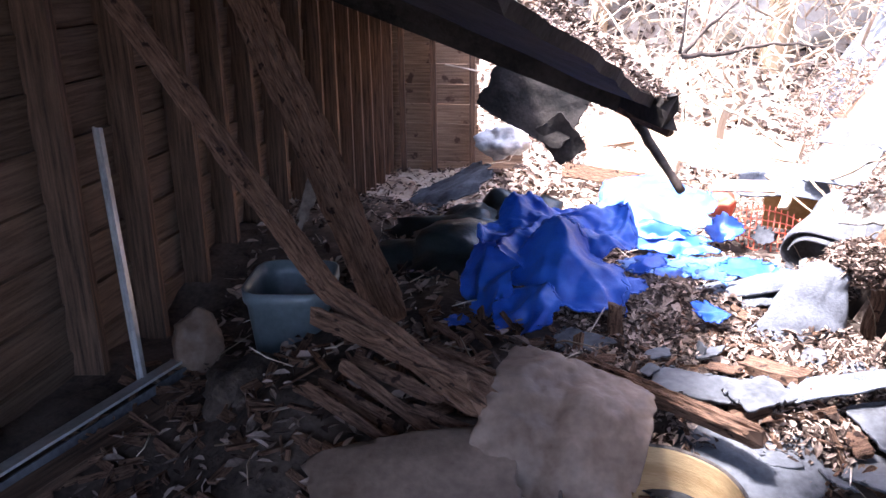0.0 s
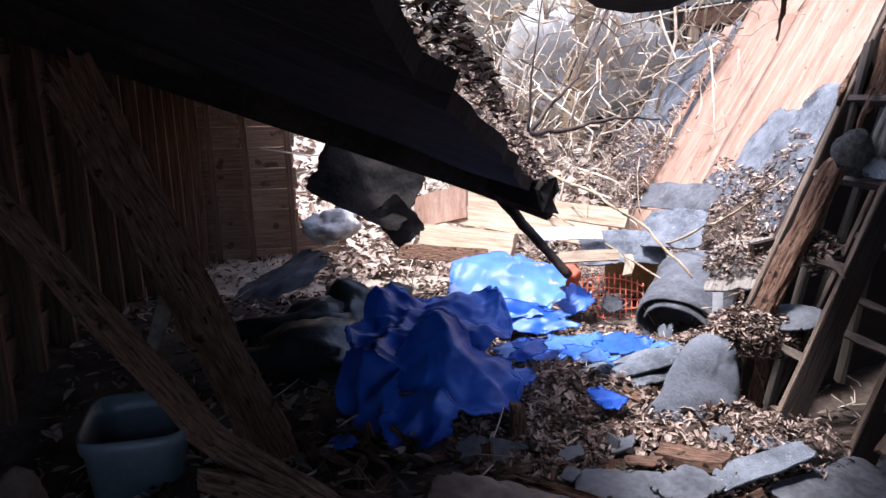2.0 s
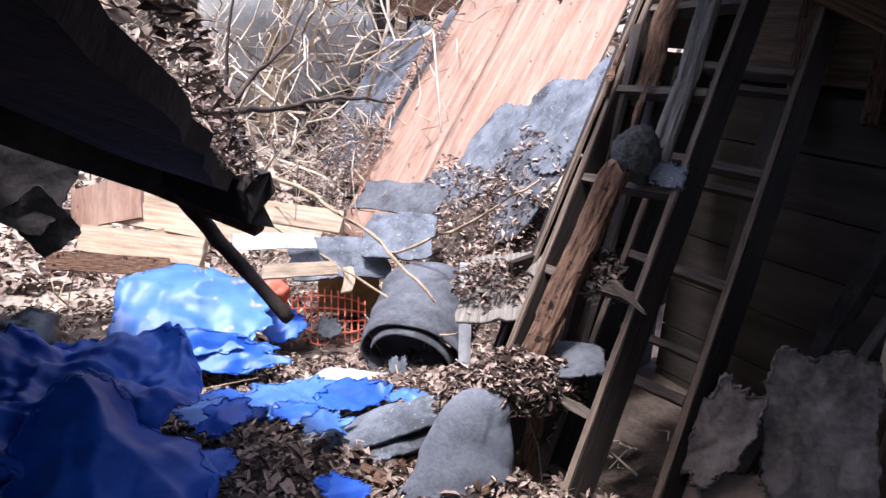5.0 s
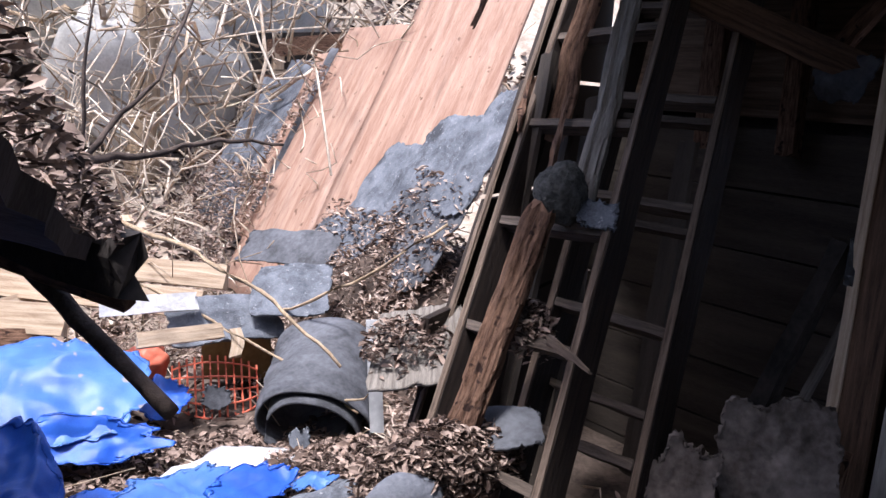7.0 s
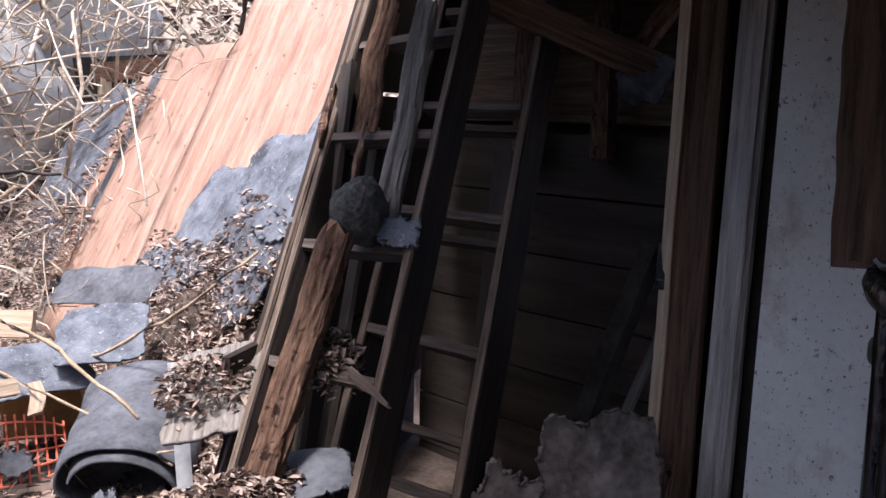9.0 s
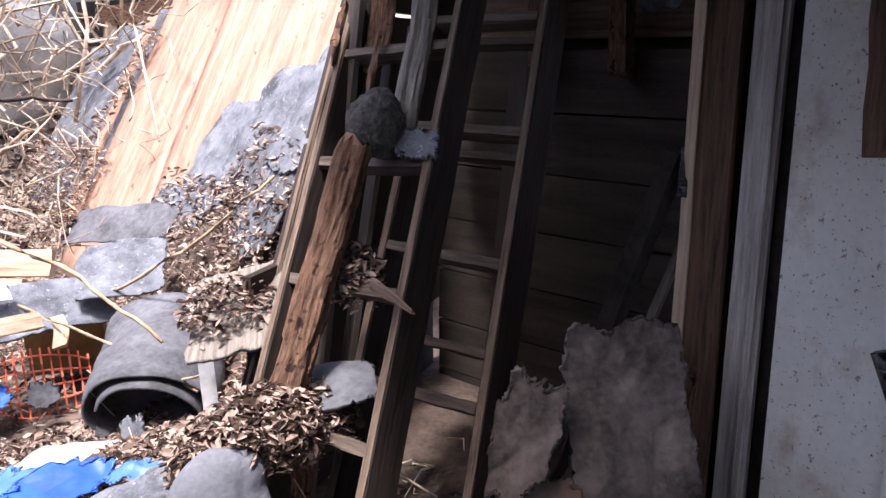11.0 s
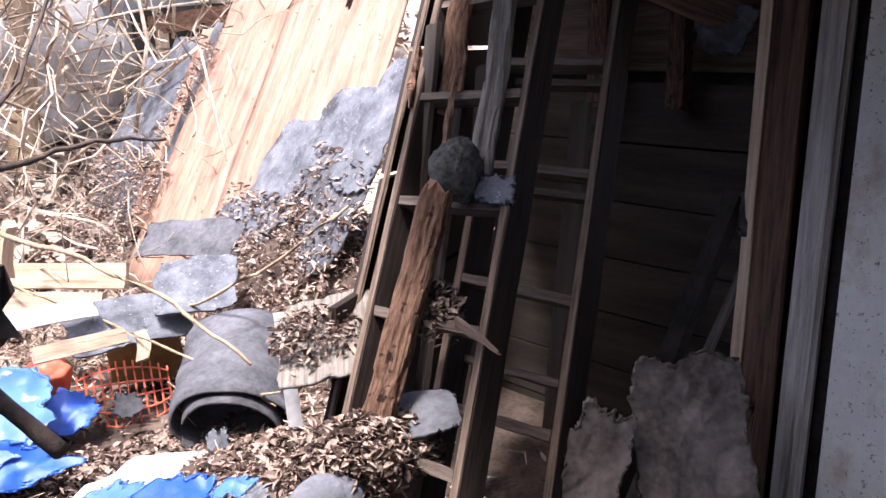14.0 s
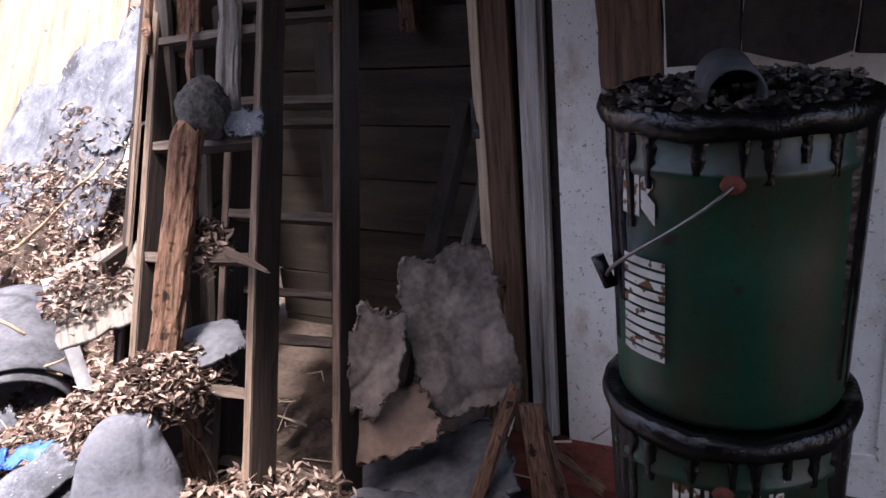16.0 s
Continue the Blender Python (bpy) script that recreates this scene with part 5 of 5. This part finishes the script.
rl = random.Random(8)


def scatter(n, x0, x1, y0, y1, keep=lambda x, y: True, top=0.02):
    out = []
    while len(out) < n:
        x, y = rl.uniform(x0, x1), rl.uniform(y0, y1)
        if keep(x, y):
            out.append((x, y, ground_z(x, y) + rl.uniform(0, top)))
    return out


leaf_mesh("leaf_litter", scatter(19000, 0.55, 1.75, 1.75, 3.6, lambda x, y: not (x > 1.40 and y < 2.72)), "dead brown leaf litter covering the floor", M_LEAF, (0.01, 0.034), seed=1, slim=(0.12, 0.6))
leaf_mesh("leaf_litter", scatter(7000, -0.7, 2.4, 1.2, 6.3, lambda x, y: not (x > 1.45 and y < 2.70 + 0.40 * (x - 1.505) and rl.random() > 0.06)), "scattered dead leaves and chips on dark soil", M_LEAF, (0.02, 0.07), seed=2, slim=(0.15, 0.5))
leaf_mesh("leaf_litter", scatter(19000, 1.8, 3.0, 2.7, 5.6, lambda x, y: y > 2.78 + 0.40 * (x - 1.505), 0.05), "pale dead leaves heaped against the plywood", M_STRAW, (0.01, 0.045), seed=3, slim=(0.05, 0.35))
leaf_mesh("leaf_litter", scatter(9000, 0.2, 6.0, 5.5, 10.0), "dead leaves on the sunlit bank", M_LEAF, (0.04, 0.12), seed=4)
heap = []
for cx, cy, cz, r, n in ((1.41, 2.40, 0.525, 0.10, 2300), (1.52, 2.43, 0.50, 0.10, 1900), (1.66, 2.43, 0.725, 0.055, 800), (1.37, 2.50, 0.44, 0.09, 900), (1.34, 2.10, 0.33, 0.17, 700), (1.45, 2.26, 0.27, 0.09, 400), (1.62, 2.76, 0.61, 0.12, 900)):
    for k in range(n):
        a, q = rl.uniform(0, 6.283), math.sqrt(rl.random())
        heap.append((cx + r * q * math.cos(a), cy + r * q * math.sin(a), cz + 0.045 * (1 - q * q) - (0.03 + 0.05 * q * q) * rl.random()))
leaf_mesh("leaf_heap", heap, "leaves and needles lodged on the ladder rungs", M_LEAF, (0.01, 0.034), seed=6, slim=(0.06, 0.5))
roofleaf = []
for k in range(5200):
    a = rl.uniform(-0.05, 2.3)
    p = TIP + EDGE * a + Vector((-1.75, 0, 0.73)) * (rl.random() ** 2 * 0.12 - 0.012) + Vector((0, 0, 0.02 + rl.uniform(-0.005, 0.03)))
    roofleaf.append(tuple(p))
leaf_mesh("roof_leaves", roofleaf, "dead leaves clinging to the roof edge", M_LEAF, (0.008, 0.026), seed=7, slim=(0.1, 0.5))
plyleaf = []
for h0, h1, u0, u1, n in ((0.05, 1.3, -0.25, 0.35, 2200), (-1.7, -0.7, -0.25, 0.35, 2500), (0.35, 0.5, 0.2, 1.1, 500), (-1.7, -1.2, 0.3, 0.6, 500)):
    for k in range(n):
        plyleaf.append(tuple(on_ply(rl.uniform(h0, h1), rl.uniform(u0, u1), rl.uniform(0.02, 0.06))))
leaf_mesh("ply_leaves", plyleaf, "reddish dead leaves heaped on the plywood", M_STRAW, (0.012, 0.05), seed=9, slim=(0.12, 0.5))


def twigs(name, n, box, length, r, mat, label, seed, rise=0.0, drop=True):
    rnd = random.Random(seed)
    bm = bmesh.new()
    for k in range(n):
        x, y = rnd.uniform(box[0], box[1]), rnd.uniform(box[2], box[3])
        z = ground_z(x, y) + (rnd.uniform(0.0, 0.03) if drop else rnd.uniform(box[4], box[5]))
        ln = rnd.uniform(*length)
        d = Vector((rnd.uniform(-1, 1), rnd.uniform(-1, 1), rnd.uniform(-rise, rise) if drop else rnd.uniform(-0.8, 1))).normalized()
        tube(bm, bend((x, y, z), Vector((x, y, z)) + d * ln, 6 if ln > 0.3 else 2, ln * 0.35, 0, seed + k * 1.7), r * rnd.uniform(0.5, 1.3), r * 0.4, 4)
    return tagged(part(name, bm, mat, None, "", True), label, "twigs", kind="stuff")


twigs("floor_twigs", 420, (-0.6, 2.3, 1.3, 5.0, 0, 0), (0.05, 0.25), 0.0035, M_VINE, "small dry twigs strewn over the litter", 3, 0.3)
twigs("vine_thicket", 330, (1.4, 5.2, 5.5, 9.0, 0.0, 2.6), (0.5, 2.4), 0.014, M_VINE, "tangled pale dry vines outside the shed", 11, drop=False)
twigs("brush_twigs", 480, (0.9, 3.4, 4.6, 8.0, 0.0, 1.6), (0.2, 1.0), 0.006, M_VINE, "fine dry brush behind the debris", 12, drop=False)
chips = bmesh.new()
rc = random.Random(77)
for k in range(620):
    x, y = rc.uniform(-0.8, 1.5), rc.uniform(1.25, 2.5)
    p = Vector((x, y, ground_z(x, y) + 0.015))
    d = Vector((rc.uniform(-1, 1), rc.uniform(-1, 1), rc.uniform(-0.3, 0.3))).normalized() * rc.uniform(0.02, 0.07)
    plank(chips, p - d, p + d, rc.uniform(0.01, 0.035), rc.uniform(0.004, 0.012), (rc.uniform(-1, 1), rc.uniform(-1, 1), 0.3))
tagged(part("wood_chips", chips, M_ROT), "broken wood chips scattered over dark soil", "wood chips", kind="stuff")


def tree(c, h, r, label, seed):
    t = thing("tree", label, "tree", c)
    top = Vector(c) + Vector((0.15, 0.1, h))
    part("trunk", tube(bmesh.new(), bend((c[0], c[1], c[2] - 0.4), top, 10, 0.15, 0, seed), r, r * 0.7, 10, 0.2), M_TREE, t, "", True)
    rnd = random.Random(int(seed))
    for k in range(7):
        f = rnd.uniform(0.2, 0.95)
        s = Vector(c).lerp(top, f)
        e = s + Vector((rnd.uniform(-1, 1), rnd.uniform(-0.6, 0.4), rnd.uniform(-0.1, 0.8))).normalized() * rnd.uniform(0.7, 1.6)
        part("limb", tube(bmesh.new(), bend(s, e, 8, 0.25, 0, k + seed), r * 0.35, r * 0.08, 6, 0.2), M_TREE, t, "", True)


tree((2.72, 7.2, ground_z(2.72, 7.2)), 3.4, 0.13, "pale bare tree trunk behind the vines", 5)
tree((3.6, 8.6, ground_z(3.6, 8.6)), 3.4, 0.10, "bare crooked tree on the bank", 9)
tree((1.4, 8.4, ground_z(1.4, 8.4)), 3.4, 0.09, "slender bare tree among the vines", 13)

for k, (c, sz) in enumerate((((2.95, 7.55, 1.1), (0.75, 0.4, 0.6)), ((2.2, 8.3, 1.9), (0.9, 0.5, 0.7)), ((3.9, 8.2, 1.9), (1.0, 0.5, 0.8)), ((1.2, 8.9, 1.8), (0.9, 0.5, 0.6)))):
    lump("boulder", c, sz, M_ROCK, "pale grey boulder on the bank behind bare trees", "boulder", 70 + 9 * k, 0.35)
